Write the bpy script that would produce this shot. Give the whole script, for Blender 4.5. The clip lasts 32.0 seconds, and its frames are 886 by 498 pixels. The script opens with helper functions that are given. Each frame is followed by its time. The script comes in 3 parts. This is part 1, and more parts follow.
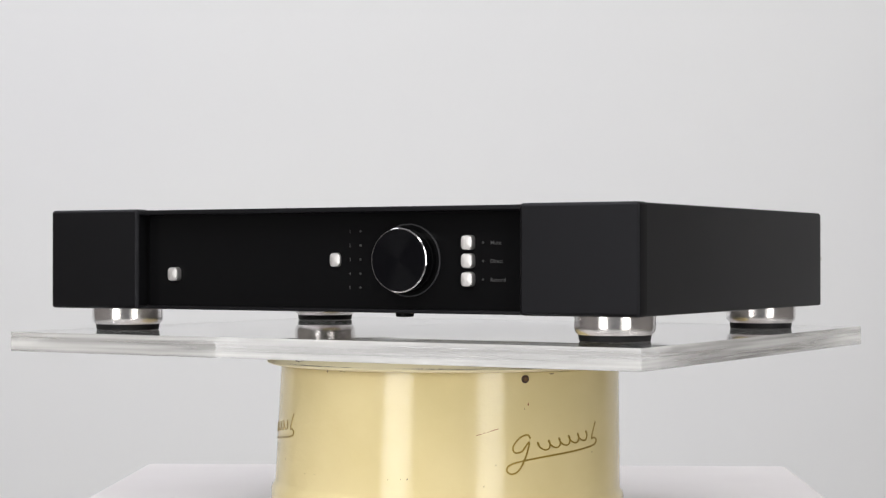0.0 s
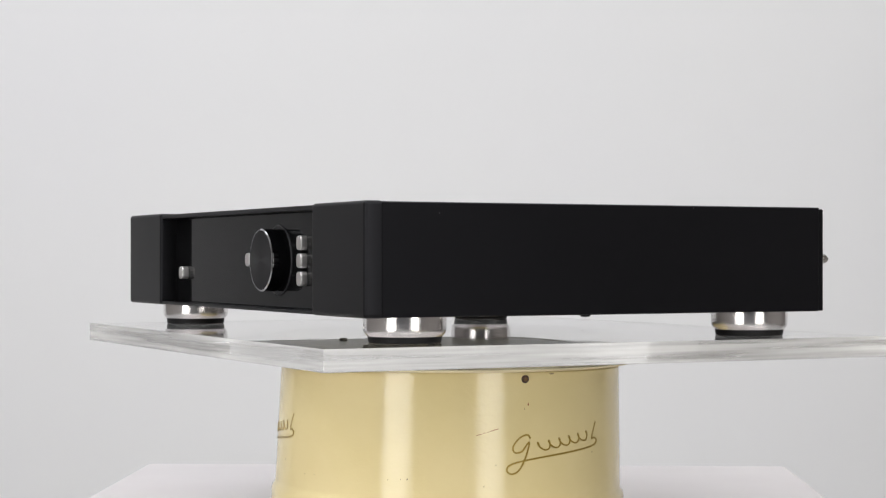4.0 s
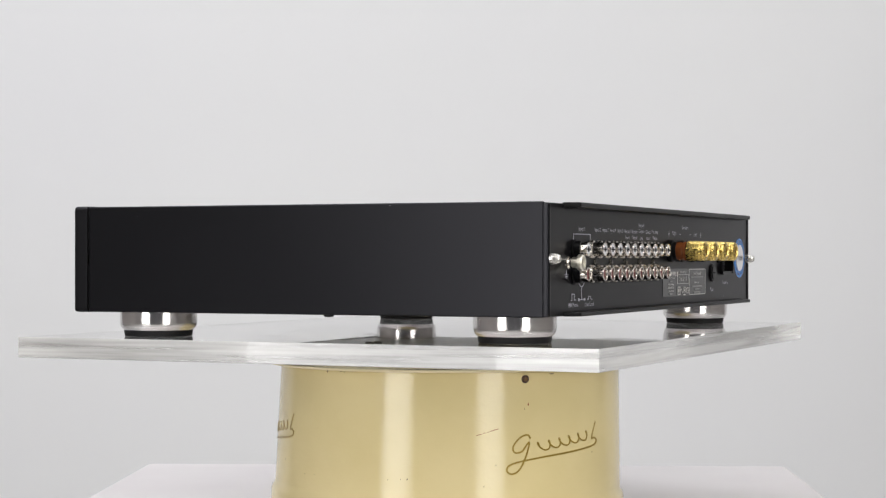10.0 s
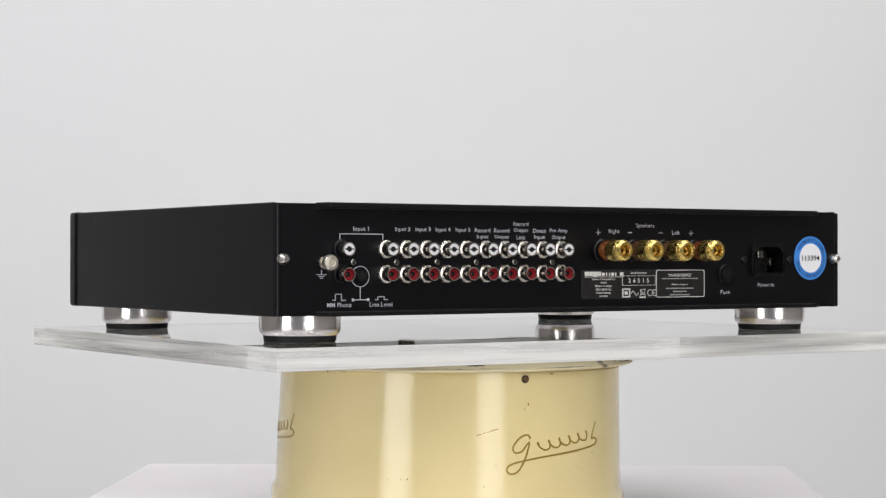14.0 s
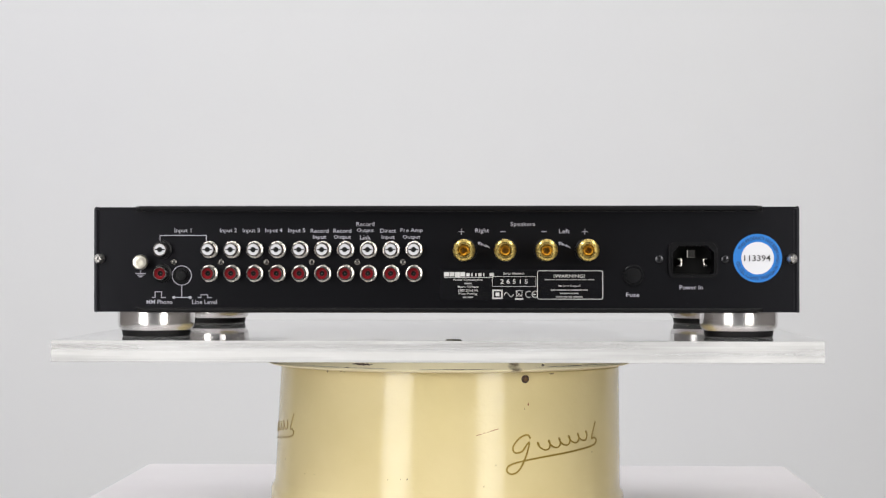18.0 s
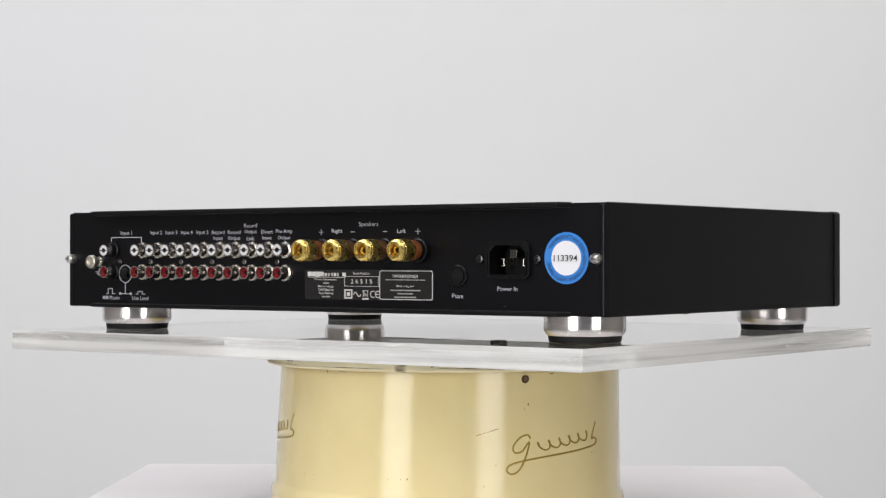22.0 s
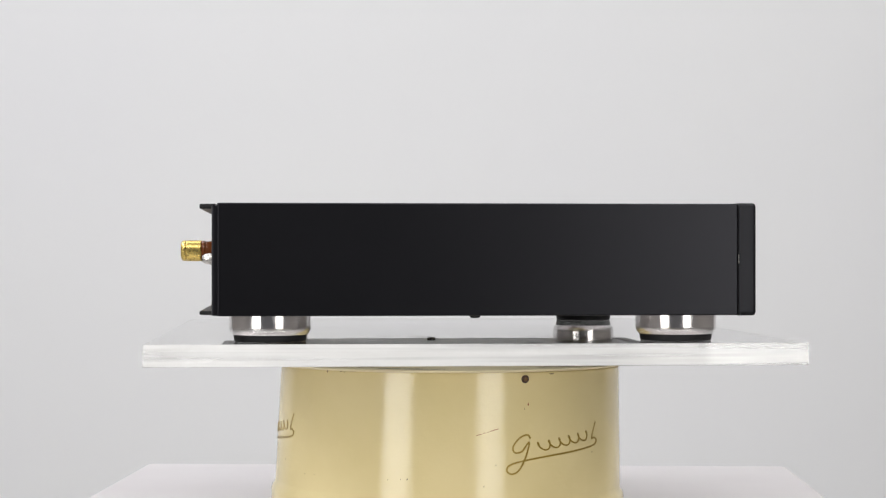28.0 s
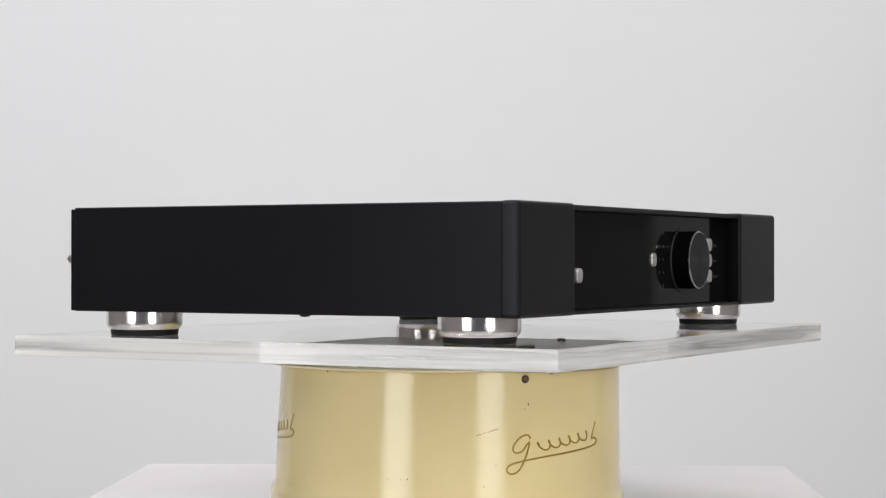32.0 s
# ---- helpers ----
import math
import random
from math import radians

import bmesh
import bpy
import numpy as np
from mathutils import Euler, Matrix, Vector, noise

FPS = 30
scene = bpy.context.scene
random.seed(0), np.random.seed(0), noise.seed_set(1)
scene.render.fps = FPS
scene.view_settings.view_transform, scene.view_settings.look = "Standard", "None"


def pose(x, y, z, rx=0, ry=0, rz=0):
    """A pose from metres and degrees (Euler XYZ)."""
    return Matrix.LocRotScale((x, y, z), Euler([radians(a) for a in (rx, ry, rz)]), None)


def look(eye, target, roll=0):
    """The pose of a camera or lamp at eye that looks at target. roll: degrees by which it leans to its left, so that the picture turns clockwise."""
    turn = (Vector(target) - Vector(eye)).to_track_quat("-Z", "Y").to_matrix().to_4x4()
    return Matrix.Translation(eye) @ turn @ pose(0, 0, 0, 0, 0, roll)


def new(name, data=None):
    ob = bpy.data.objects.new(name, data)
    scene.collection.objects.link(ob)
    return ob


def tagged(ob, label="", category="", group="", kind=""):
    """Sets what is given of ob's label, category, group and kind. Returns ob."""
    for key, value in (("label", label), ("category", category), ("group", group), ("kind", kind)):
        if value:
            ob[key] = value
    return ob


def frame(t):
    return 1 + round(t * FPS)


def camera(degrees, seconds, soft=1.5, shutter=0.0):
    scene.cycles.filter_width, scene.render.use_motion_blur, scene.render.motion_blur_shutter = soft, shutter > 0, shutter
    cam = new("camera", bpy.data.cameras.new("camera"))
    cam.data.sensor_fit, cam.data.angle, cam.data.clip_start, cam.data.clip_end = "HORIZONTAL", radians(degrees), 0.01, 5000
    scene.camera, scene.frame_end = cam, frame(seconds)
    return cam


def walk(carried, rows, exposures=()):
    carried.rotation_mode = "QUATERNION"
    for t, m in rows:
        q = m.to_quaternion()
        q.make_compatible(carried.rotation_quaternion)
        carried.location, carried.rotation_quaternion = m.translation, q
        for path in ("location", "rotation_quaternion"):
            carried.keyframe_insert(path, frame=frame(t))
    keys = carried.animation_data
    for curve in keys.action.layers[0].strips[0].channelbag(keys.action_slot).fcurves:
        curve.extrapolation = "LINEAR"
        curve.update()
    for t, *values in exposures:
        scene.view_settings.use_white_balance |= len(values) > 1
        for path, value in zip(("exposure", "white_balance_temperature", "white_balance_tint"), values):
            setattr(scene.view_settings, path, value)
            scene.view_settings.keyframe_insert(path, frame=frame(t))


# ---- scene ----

ZP = 1.03                      # height of the acrylic plate's top above the floor
# ---- camera: stands still on the turntable's level ----
cam = camera(26.671, 32.0, soft=1.3)
STAND = pose(0.0, -1.2913, ZP + 0.0499, 90.275, 0, 0.212)
walk(cam, [(0.0, STAND), (32.0, STAND)])

# ---- light ----
world = bpy.data.worlds.new("room_dark")
world.use_nodes = True
world.node_tree.nodes["Background"].inputs[0].default_value = (0.05, 0.05, 0.055, 1)
world.node_tree.nodes["Background"].inputs[1].default_value = 0.2
scene.world = world
scene.view_settings.exposure = 0.0


def area(name, eye, target, w, h, watts, colour=(1, 1, 1)):
    data = bpy.data.lights.new(name, "AREA")
    data.shape, data.size, data.size_y, data.energy, data.color = "RECTANGLE", w, h, watts, colour
    ob = new(name, data)
    ob.matrix_world = look(eye, target)
    return ob


SOFT_LEFT, SOFT_RIGHT = (-1.307, -2.013, ZP + 0.58), (1.07, -2.148, ZP + 0.58)
area("softbox_lamp", SOFT_LEFT, (0, 0, ZP + 0.58), 0.74, 2.0, 27, (1.0, 0.985, 0.97))
area("softbox_lamp", SOFT_RIGHT, (0, 0, ZP + 0.58), 0.68, 2.0, 22, (1.0, 0.985, 0.96))
# unseen overhead lamps, added to brighten; the third follows the drum's shadow arc
ADDED_OVERHEADS = (
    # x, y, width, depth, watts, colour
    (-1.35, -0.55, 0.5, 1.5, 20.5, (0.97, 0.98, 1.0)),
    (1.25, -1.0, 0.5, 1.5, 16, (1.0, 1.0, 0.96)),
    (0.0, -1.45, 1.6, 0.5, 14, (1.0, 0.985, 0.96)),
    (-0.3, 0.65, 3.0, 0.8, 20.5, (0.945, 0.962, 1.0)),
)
for x, y, w, h, watts, colour in ADDED_OVERHEADS:
    area("added_overhead_lamp", (x, y, 2.72), (x, y, 0), w, h, watts, colour)


# ---- materials ----
def material(name, colour, rough=0.5, metal=0.0, **more):
    m = bpy.data.materials.new(name)
    m.use_nodes = True
    b = m.node_tree.nodes["Principled BSDF"]
    b.inputs["Base Color"].default_value = (*colour, 1)
    b.inputs["Roughness"].default_value = rough
    b.inputs["Metallic"].default_value = metal
    for key, value in more.items():
        b.inputs[key.replace("_", " ")].default_value = value
    return m


def node(m, kind, **values):
    n = m.node_tree.nodes.new(kind)
    for key, value in values.items():
        n.inputs[key.replace("_", " ")].default_value = value
    return n


def grain(m, scale, strength, detail=4.0, distance=0.0002, stretch=(1, 1, 1)):
    """Fine relief at a real-world scale."""
    t = m.node_tree
    co = node(m, "ShaderNodeTexCoord")
    mp = node(m, "ShaderNodeMapping")
    mp.inputs["Scale"].default_value = stretch
    no = node(m, "ShaderNodeTexNoise", Scale=scale, Detail=detail)
    bu = node(m, "ShaderNodeBump", Strength=strength, Distance=distance)
    t.links.new(co.outputs["Object"], mp.inputs["Vector"])
    t.links.new(mp.outputs["Vector"], no.inputs["Vector"])
    t.links.new(no.outputs["Fac"], bu.inputs["Height"])
    b = t.nodes["Principled BSDF"]
    if b.inputs["Normal"].is_linked:
        t.links.new(b.inputs["Normal"].links[0].from_socket, bu.inputs["Normal"])
    t.links.new(bu.outputs["Normal"], b.inputs["Normal"])
    return m


def mottle(m, a, b, scale, socket="Base Color", low=0.35, high=0.65, detail=5.0, stretch=(1, 1, 1)):
    """Varies a socket between two values by a soft noise."""
    t = m.node_tree
    co = node(m, "ShaderNodeTexCoord")
    no = node(m, "ShaderNodeTexNoise", Scale=scale, Detail=detail)
    mp = node(m, "ShaderNodeMapping", Scale=stretch)
    t.links.new(co.outputs["Object"], mp.inputs["Vector"])
    t.links.new(mp.outputs["Vector"], no.inputs["Vector"])
    ra = node(m, "ShaderNodeValToRGB")
    ra.color_ramp.elements[0].position, ra.color_ramp.elements[1].position = low, high
    ra.color_ramp.elements[0].color = (*a, 1) if not isinstance(a, float) else (a, a, a, 1)
    ra.color_ramp.elements[1].color = (*b, 1) if not isinstance(b, float) else (b, b, b, 1)
    t.links.new(no.outputs["Fac"], ra.inputs["Fac"])
    t.links.new(ra.outputs["Color"], t.nodes["Principled BSDF"].inputs[socket])
    return m


BACKDROP = grain(mottle(material("backdrop_paper", (0.78, 0.78, 0.79), 0.9), (0.77, 0.77, 0.785), (0.79, 0.79, 0.795), 1.2), 90, 0.1)
REAR_WALL = mottle(material("grey_wall_paint", (0.14, 0.14, 0.15), 0.9), (0.125, 0.125, 0.135), (0.155, 0.155, 0.165), 2.0)
SIDE_WALL = mottle(material("grey_side_paint", (0.225, 0.21, 0.20), 0.9), (0.205, 0.19, 0.18), (0.245, 0.23, 0.22), 2.0)
WARM_WALL = mottle(material("beige_side_paint", (0.22, 0.205, 0.195), 0.9), (0.20, 0.185, 0.175), (0.24, 0.225, 0.215), 2.0)
FLOOR = mottle(material("pale_floor", (0.46, 0.455, 0.45), 0.7), (0.43, 0.425, 0.42), (0.49, 0.485, 0.48), 3.0)
CEILING = mottle(material("pale_ceiling", (0.62, 0.62, 0.62), 0.9), (0.60, 0.60, 0.60), (0.64, 0.64, 0.64), 2.0)
PLINTH = grain(mottle(material("white_plinth_lacquer", (0.64, 0.60, 0.61), 0.3), (0.62, 0.58, 0.59), (0.68, 0.645, 0.65), 5.0), 60, 0.05)
# whitish, streaked edge: bright internal reflections put into the material's colour
ACRYLIC_EDGE = grain(material("acrylic_edge_bright_streaks", (0.92, 0.916, 0.905), 0.03, 0.0, IOR=1.49, Transmission_Weight=0.7), 70, 0.29, 1.0, 0.0010, (0.06, 0.06, 2.4))
mottle(ACRYLIC_EDGE, 0.80, 0.46, 55, "Transmission Weight", 0.40, 0.62, 2.5, (0.07, 0.07, 3.0))
ACRYLIC = mottle(material("clear_acrylic", (0.985, 0.99, 0.985), 0.015, 0.0, IOR=1.49, Transmission_Weight=1.0), 0.06, 0.008, 22.0, "Roughness", 0.36, 0.5, 6.0)
SCUFF = material("dull_scuff", (0.42, 0.41, 0.40), 0.8)
POWDER = grain(mottle(material("black_powder_coat", (0.0030, 0.0030, 0.0037), 0.31, 0.0, Specular_IOR_Level=0.235, Specular_Tint=(0.90, 0.90, 1.0, 1)), 0.295, 0.33, 7.0, "Roughness"), 2600, 0.12, 2.0, 0.0001)
BEZEL = grain(mottle(material("black_anodised_front", (0.004, 0.004, 0.0044), 0.42, 0.0, Specular_IOR_Level=0.22, Specular_Tint=(0.90, 0.90, 1.0, 1)), 0.40, 0.44, 9.0, "Roughness"), 2200, 0.08, 2.0, 0.0001)
# one dark tone for the side seams and for shade painted beside the flanges
SEAM_AND_SHADE = material("dark_seam_and_shade", (0.014, 0.014, 0.015), 0.7)
GLOSS = mottle(material("gloss_black_acrylic", (0.0055, 0.0055, 0.006), 0.03, 0.0, Specular_IOR_Level=0.06), 0.02, 0.06, 30.0, "Roughness")
RUBBER = grain(material("black_rubber", (0.005, 0.005, 0.0055), 0.6, 0.0, Specular_IOR_Level=0.25), 900, 0.15)
ALU = grain(grain(mottle(material("turned_aluminium", (0.79, 0.765, 0.76), 0.16, 1.0), 0.13, 0.26, 60.0, "Roughness"), 300, 0.05, 2.0, 0.0001, (0.2, 0.2, 9)), 420, 0.16, 2.0, 0.0003, (1, 1, 0.04))
BUTTON = grain(material("satin_silver_button", (0.76, 0.745, 0.735), 0.50, 1.0), 700, 0.5, 3.0, 0.0002)
CHROME = material("chrome_edge", (0.56, 0.56, 0.58), 0.09, 1.0)
NICKEL = mottle(material("nickel_plate", (0.78, 0.74, 0.68), 0.2, 1.0), 0.14, 0.3, 500.0, "Roughness")
BARREL = mottle(material("dark_nickel_barrel", (0.66, 0.62, 0.58), 0.16, 1.0), 0.10, 0.24, 500.0, "Roughness")
DULL_NICKEL = mottle(material("dull_nickel", (0.74, 0.70, 0.65), 0.25, 1.0), 0.16, 0.34, 500.0, "Roughness")
PALE_NICKEL = mottle(material("pale_nickel", (0.80, 0.76, 0.66), 0.34, 1.0), 0.28, 0.42, 500.0, "Roughness")
SCREW_STEEL = mottle(material("zinc_screw", (0.62, 0.60, 0.57), 0.28, 1.0), 0.2, 0.4, 500.0, "Roughness")
BLACK_SCREW = material("black_screw", (0.17, 0.165, 0.155), 0.2, 1.0)
DARK_SCREW = material("blackened_screw", (0.07, 0.07, 0.075), 0.25, 1.0)
GOLD = grain(mottle(material("gold_plate", (0.78, 0.58, 0.18), 0.28, 1.0), 0.22, 0.36, 600.0, "Roughness"), 1500, 0.15, 2.0, 0.0001)
RED_PLASTIC = material("red_insulator", (0.18, 0.006, 0.011), 0.4, 0.0, Specular_IOR_Level=0.15)
ORANGE_COLLAR = material("amber_collar", (0.17, 0.05, 0.014), 0.25)
BROWN_COLLAR = material("brown_collar", (0.09, 0.04, 0.015), 0.3)
# darker copy of the gold: recess shade put into the centre pin's colour
SHADED_GOLD = material("shaded_gold_bore", (0.58, 0.36, 0.09), 0.32, 1.0)
INLET_PLASTIC = grain(material("satin_black_moulding", (0.006, 0.006, 0.007), 0.30, 0.0, Specular_IOR_Level=0.24), 800, 0.06)
WHITE_PLASTIC = material("white_insulator", (0.66, 0.66, 0.69), 0.35)
BLACK_PLASTIC = grain(material("black_plastic", (0.004, 0.004, 0.0045), 0.35, 0.0, Specular_IOR_Level=0.24), 800, 0.08)
# near-black colour that stands for the shade inside bores and slots
HOLE_SHADE = material("bore_shade", (0.002, 0.002, 0.002), 0.9)
LEGEND = material("pale_lilac_print", (0.52, 0.51, 0.58), 0.6)
DIM_LEGEND = material("dim_grey_print", (0.064, 0.063, 0.064), 0.6)
LED_OFF = material("unlit_led", (0.016, 0.016, 0.016), 0.5)
FOIL = grain(mottle(material("black_foil_label", (0.004, 0.004, 0.005), 0.06, 0.0, Specular_IOR_Level=1.0), 0.035, 0.085, 120.0, "Roughness"), 130, 0.06, 4.0, 0.0002)
PRINT = material("white_print", (0.72, 0.71, 0.70), 0.5)
FINE_PRINT = material("fine_grey_print", (0.34, 0.34, 0.34), 0.5)
BLUE_PAPER = mottle(material("blue_sticker_paper", (0.042, 0.23, 0.67), 0.12, 0.0, Specular_IOR_Level=1.0), 0.09, 0.16, 150.0, "Roughness")
WHITE_PAPER = mottle(material("white_sticker_paper", (0.80, 0.80, 0.84), 0.12, 0.0, Specular_IOR_Level=0.8), 0.09, 0.16, 150.0, "Roughness")
NAVY_INK = material("navy_ink", (0.012, 0.03, 0.10), 0.5)
BLACK_INK = material("black_ink", (0.01, 0.01, 0.012), 0.5)
CREAM = grain(grain(grain(mottle(material("cream_enamel", (0.70, 0.59, 0.32), 0.125, 0.0, IOR=1.52), (0.622, 0.522, 0.270), (0.688, 0.584, 0.325), 9.0), 150, 0.27, 2.0, 0.0004, (1, 1, 1.5)), 420, 0.34, 2.0, 0.0002), 900, 0.08, 2.0, 0.0001)
PLATTER_CREAM = grain(mottle(material("worn_cream_enamel", (0.78, 0.70, 0.47), 0.6), (0.16, 0.12, 0.07), (0.78, 0.70, 0.47), 26.0, "Base Color", 0.30, 0.35, 8.0), 300, 0.1)
GILT = material("gilt_transfer", (0.30, 0.205, 0.035), 0.35, 0.3)
CHIP = material("bare_chip", (0.06, 0.03, 0.018), 0.7)
RUST = material("rust_chip", (0.22, 0.05, 0.02), 0.8)
BRASS = material("aged_brass_rivet", (0.16, 0.09, 0.04), 0.4, 0.6)


# ---- mesh helpers ----
def finish(name, bm, mat, smooth=True, sharp=35):
    me = bpy.data.meshes.new(name)
    bmesh.ops.recalc_face_normals(bm, faces=bm.faces)
    if smooth:
        # large flat faces stay flat beside their narrow bevels
        for f in bm.faces:
            f.smooth = True
        for e in bm.edges:
            if len(e.link_faces) == 2:
                a, b = (f.calc_area() for f in e.link_faces)
                e.smooth = e.calc_face_angle(0.0) < radians(sharp) and max(a, b) < 12 * min(a, b)
    bm.to_mesh(me)
    bm.free()
    me.materials.append(mat)
    return me


def put(name, me, parent=None, at=(0, 0, 0), label="", turn=None):
    ob = new(name, me)
    if parent is not None:
        ob.parent = parent
    ob.matrix_local = Matrix.Translation(at) @ (turn.to_4x4() if turn is not None else Matrix())
    if label:
        ob["label"] = label
    return ob


def part(name, bm, mat, parent, label="", at=(0, 0, 0)):
    return put(name, finish(name, bm, mat), parent, at, label)


def box(bm, x0, x1, y0, y1, z0, z1, bevel=0.0, segments=2, back_sharp=False):
    geo = bmesh.ops.create_cube(bm, size=1.0)
    vs = geo["verts"]
    for v in vs:
        v.co = Vector(((x0 + x1) / 2 + v.co.x * (x1 - x0), (y0 + y1) / 2 + v.co.y * (y1 - y0), (z0 + z1) / 2 + v.co.z * (z1 - z0)))
    if bevel:
        edges = [e for e in {e for v in vs for e in v.link_edges} if not (back_sharp and all(v.co.y > (y0 + y1) / 2 for v in e.verts))]
        bmesh.ops.bevel(bm, geom=edges, offset=bevel, segments=segments, affect="EDGES", profile=0.5)
    return bm


def boxed(*a, **k):
    return box(bmesh.new(), *a, **k)


def lathe(profile, segments=48, axis="z", bm=None, knurl=0.0, knurl_range=(0, 0), capped=True):
    """Turns (radius, height) points about an axis; the height runs along that axis."""
    bm = bm or bmesh.new()
    rings = []
    for k, (r, h) in enumerate(profile):
        ring = []
        for i in range(segments):
            a = 2 * math.pi * i / segments
            rr = r
            if knurl and knurl_range[0] <= h <= knurl_range[1]:
                rr = r + (knurl if (i + k) % 2 else -knurl)
            c, s = rr * math.cos(a), rr * math.sin(a)
            ring.append(bm.verts.new((c, s, h) if axis == "z" else (c, h, s)))
        rings.append(ring)
    for a, b in zip(rings, rings[1:]):
        for i in range(segments):
            j = (i + 1) % segments
            bm.faces.new((a[i], a[j], b[j], b[i]))
    for ring, (r, h) in ((rings[0], profile[0]), (rings[-1], profile[-1])):
        if capped and r > 1e-6:
            bm.faces.new(ring)
    return bm


def prism(outline, y0, y1, bm=None):
    """Extrudes a closed (x, z) outline along y."""
    bm = bm or bmesh.new()
    a = [bm.verts.new((x, y0, z)) for x, z in outline]
    b = [bm.verts.new((x, y1, z)) for x, z in outline]
    bm.faces.new(a)
    bm.faces.new(b)
    n = len(a)
    for i in range(n):
        j = (i + 1) % n
        bm.faces.new((a[i], a[j], b[j], b[i]))
    return bm


def round_rect(w, h, r, n=6, cx=0.0, cz=0.0):
    pts = []
    for sx, sz, a0 in ((1, 1, 0), (-1, 1, 90), (-1, -1, 180), (1, -1, 270)):
        for i in range(n + 1):
            a = radians(a0 + 90 * i / n)
            pts.append((cx + sx * (w / 2 - r) + r * math.cos(a), cz + sz * (h / 2 - r) + r * math.sin(a)))
    return pts


def frame_prism(outer, inner, y0, y1):
    """A ring between two outlines with equal counts, extruded along y."""
    bm = bmesh.new()
    n = len(outer)
    v = [[bm.verts.new((x, y, z)) for x, z in o] for o in (outer, inner) for y in (y0, y1)]
    o0, o1, i0, i1 = v
    for i in range(n):
        j = (i + 1) % n
        for quad in ((o0[i], o0[j], o1[j], o1[i]), (i0[i], i0[j], i1[j], i1[i]), (o0[i], o0[j], i0[j], i0[i]), (o1[i], o1[j], i1[j], i1[i])):
            bm.faces.new(quad)
    return bm


def pebble(w, h, depth, n=32, power=3.6):
    """A rounded-square button that rises along -y to a low, four-sided point."""
    bm = bmesh.new()
    def ring(scale, y):
        out = []
        for i in range(n):
            a = 2 * math.pi * (i + 0.5) / n
            c, s = math.cos(a), math.sin(a)
            k = (abs(c) ** power + abs(s) ** power) ** (-1 / power)
            out.append(bm.verts.new((w / 2 * k * c * scale, y, h / 2 * k * s * scale)))
        return out
    rows = [ring(1.0, 0.0), ring(1.0, -0.64 * depth), ring(0.97, -0.74 * depth), ring(0.90, -0.83 * depth)]
    for a, b in zip(rows, rows[1:]):
        for i in range(n):
            bm.faces.new((a[i], a[(i + 1) % n], b[(i + 1) % n], b[i]))
    # four facets that meet in the point
    tip = bm.verts.new((0, -depth, 0))
    q = n // 4
    for k in range(4):
        first = n // 8 + k * q
        bm.faces.new([rows[-1][(first + i) % n] for i in range(q + 1)] + [tip])
    return bm


def ribbon(points, width, y, thick=0.0002):
    """A printed stroke in the xz plane through points."""
    bm = bmesh.new()
    for (x0, z0), (x1, z1) in zip(points, points[1:]):
        d = Vector((x1 - x0, z1 - z0))
        n = Vector((-d.y, d.x)).normalized() * width / 2
        e = d.normalized() * width / 2
        a, b = Vector((x0, z0)) - e, Vector((x1, z1)) + e
        prism([(a + n)[:], (b + n)[:], (b - n)[:], (a - n)[:]], y, y + thick, bm)
    return bm


def arc(cx, cz, r, a0, a1, n=24):
    return [(cx + r * math.cos(radians(a0 + (a1 - a0) * i / n)), cz + r * math.sin(radians(a0 + (a1 - a0) * i / n))) for i in range(n + 1)]


def letters(text, width=0.0, height=0.0, bend=0.0, start=0.0):
    """A mesh of the built-in font in the xz plane, read from -y, centred. bend: the radius of a circle to set it round, clockwise from the angle start."""
    cu = bpy.data.curves.new("writing", "FONT")
    cu.body, cu.size, cu.align_x, cu.align_y, cu.resolution_u, cu.offset = text, 1.0, "CENTER", "CENTER", 2, 0.003
    ob = new("writing", cu)
    bpy.context.view_layer.update()
    me = bpy.data.meshes.new_from_object(ob.evaluated_get(bpy.context.evaluated_depsgraph_get()))
    bpy.data.objects.remove(ob)
    xs = [v.co.x for v in me.vertices]
    ys = [v.co.y for v in me.vertices]
    w, h = max(xs) - min(xs), max(ys) - min(ys)
    sy = height / h if height else width / w
    sx = width / w if width else sy
    mx, my = (max(xs) + min(xs)) / 2, (max(ys) + min(ys)) / 2
    for v in me.vertices:
        x, z = (v.co.x - mx) * sx, (v.co.y - my) * sy
        if bend:
            a = radians(start) - x / bend
            v.co = ((bend + z) * math.cos(a), 0, (bend + z) * math.sin(a))
        else:
            v.co = (x, 0, z)
    return me


TURN_BACK = Euler((0, 0, math.pi)).to_matrix()
WORDS = {}


def word(text, parent, at, width, height, mat, back=True, name="legend"):
    key = (text, round(width, 5), round(height, 5), mat.name)
    if key not in WORDS:
        me = letters(text, width, height)
        me.materials.append(mat)
        WORDS[key] = me
    return put(name, WORDS[key], parent, at, "", TURN_BACK if back else None)


# ---- the room ----
def structure(name, bm, mat, label, category, smooth=False):
    return tagged(put(name, finish(name, bm, mat, smooth)), label, category, "", "structure")


structure("floor", boxed(-2.3, 2.3, -3.3, 1.8, -0.1, 0.0), FLOOR, "plain pale studio floor", "floor")
structure("wall_north", boxed(-2.3, 2.3, 1.7, 1.82, 0.0, 2.8), BACKDROP, "plain pale grey-white studio backdrop wall", "wall")
structure("wall_south", boxed(-2.3, 2.3, -3.42, -3.3, 0.0, 2.8), REAR_WALL, "plain dark grey wall behind the camera", "wall")
structure("wall_west", boxed(-2.42, -2.3, -3.42, 1.82, 0.0, 2.8), WARM_WALL, "plain grey-brown studio side wall", "wall")
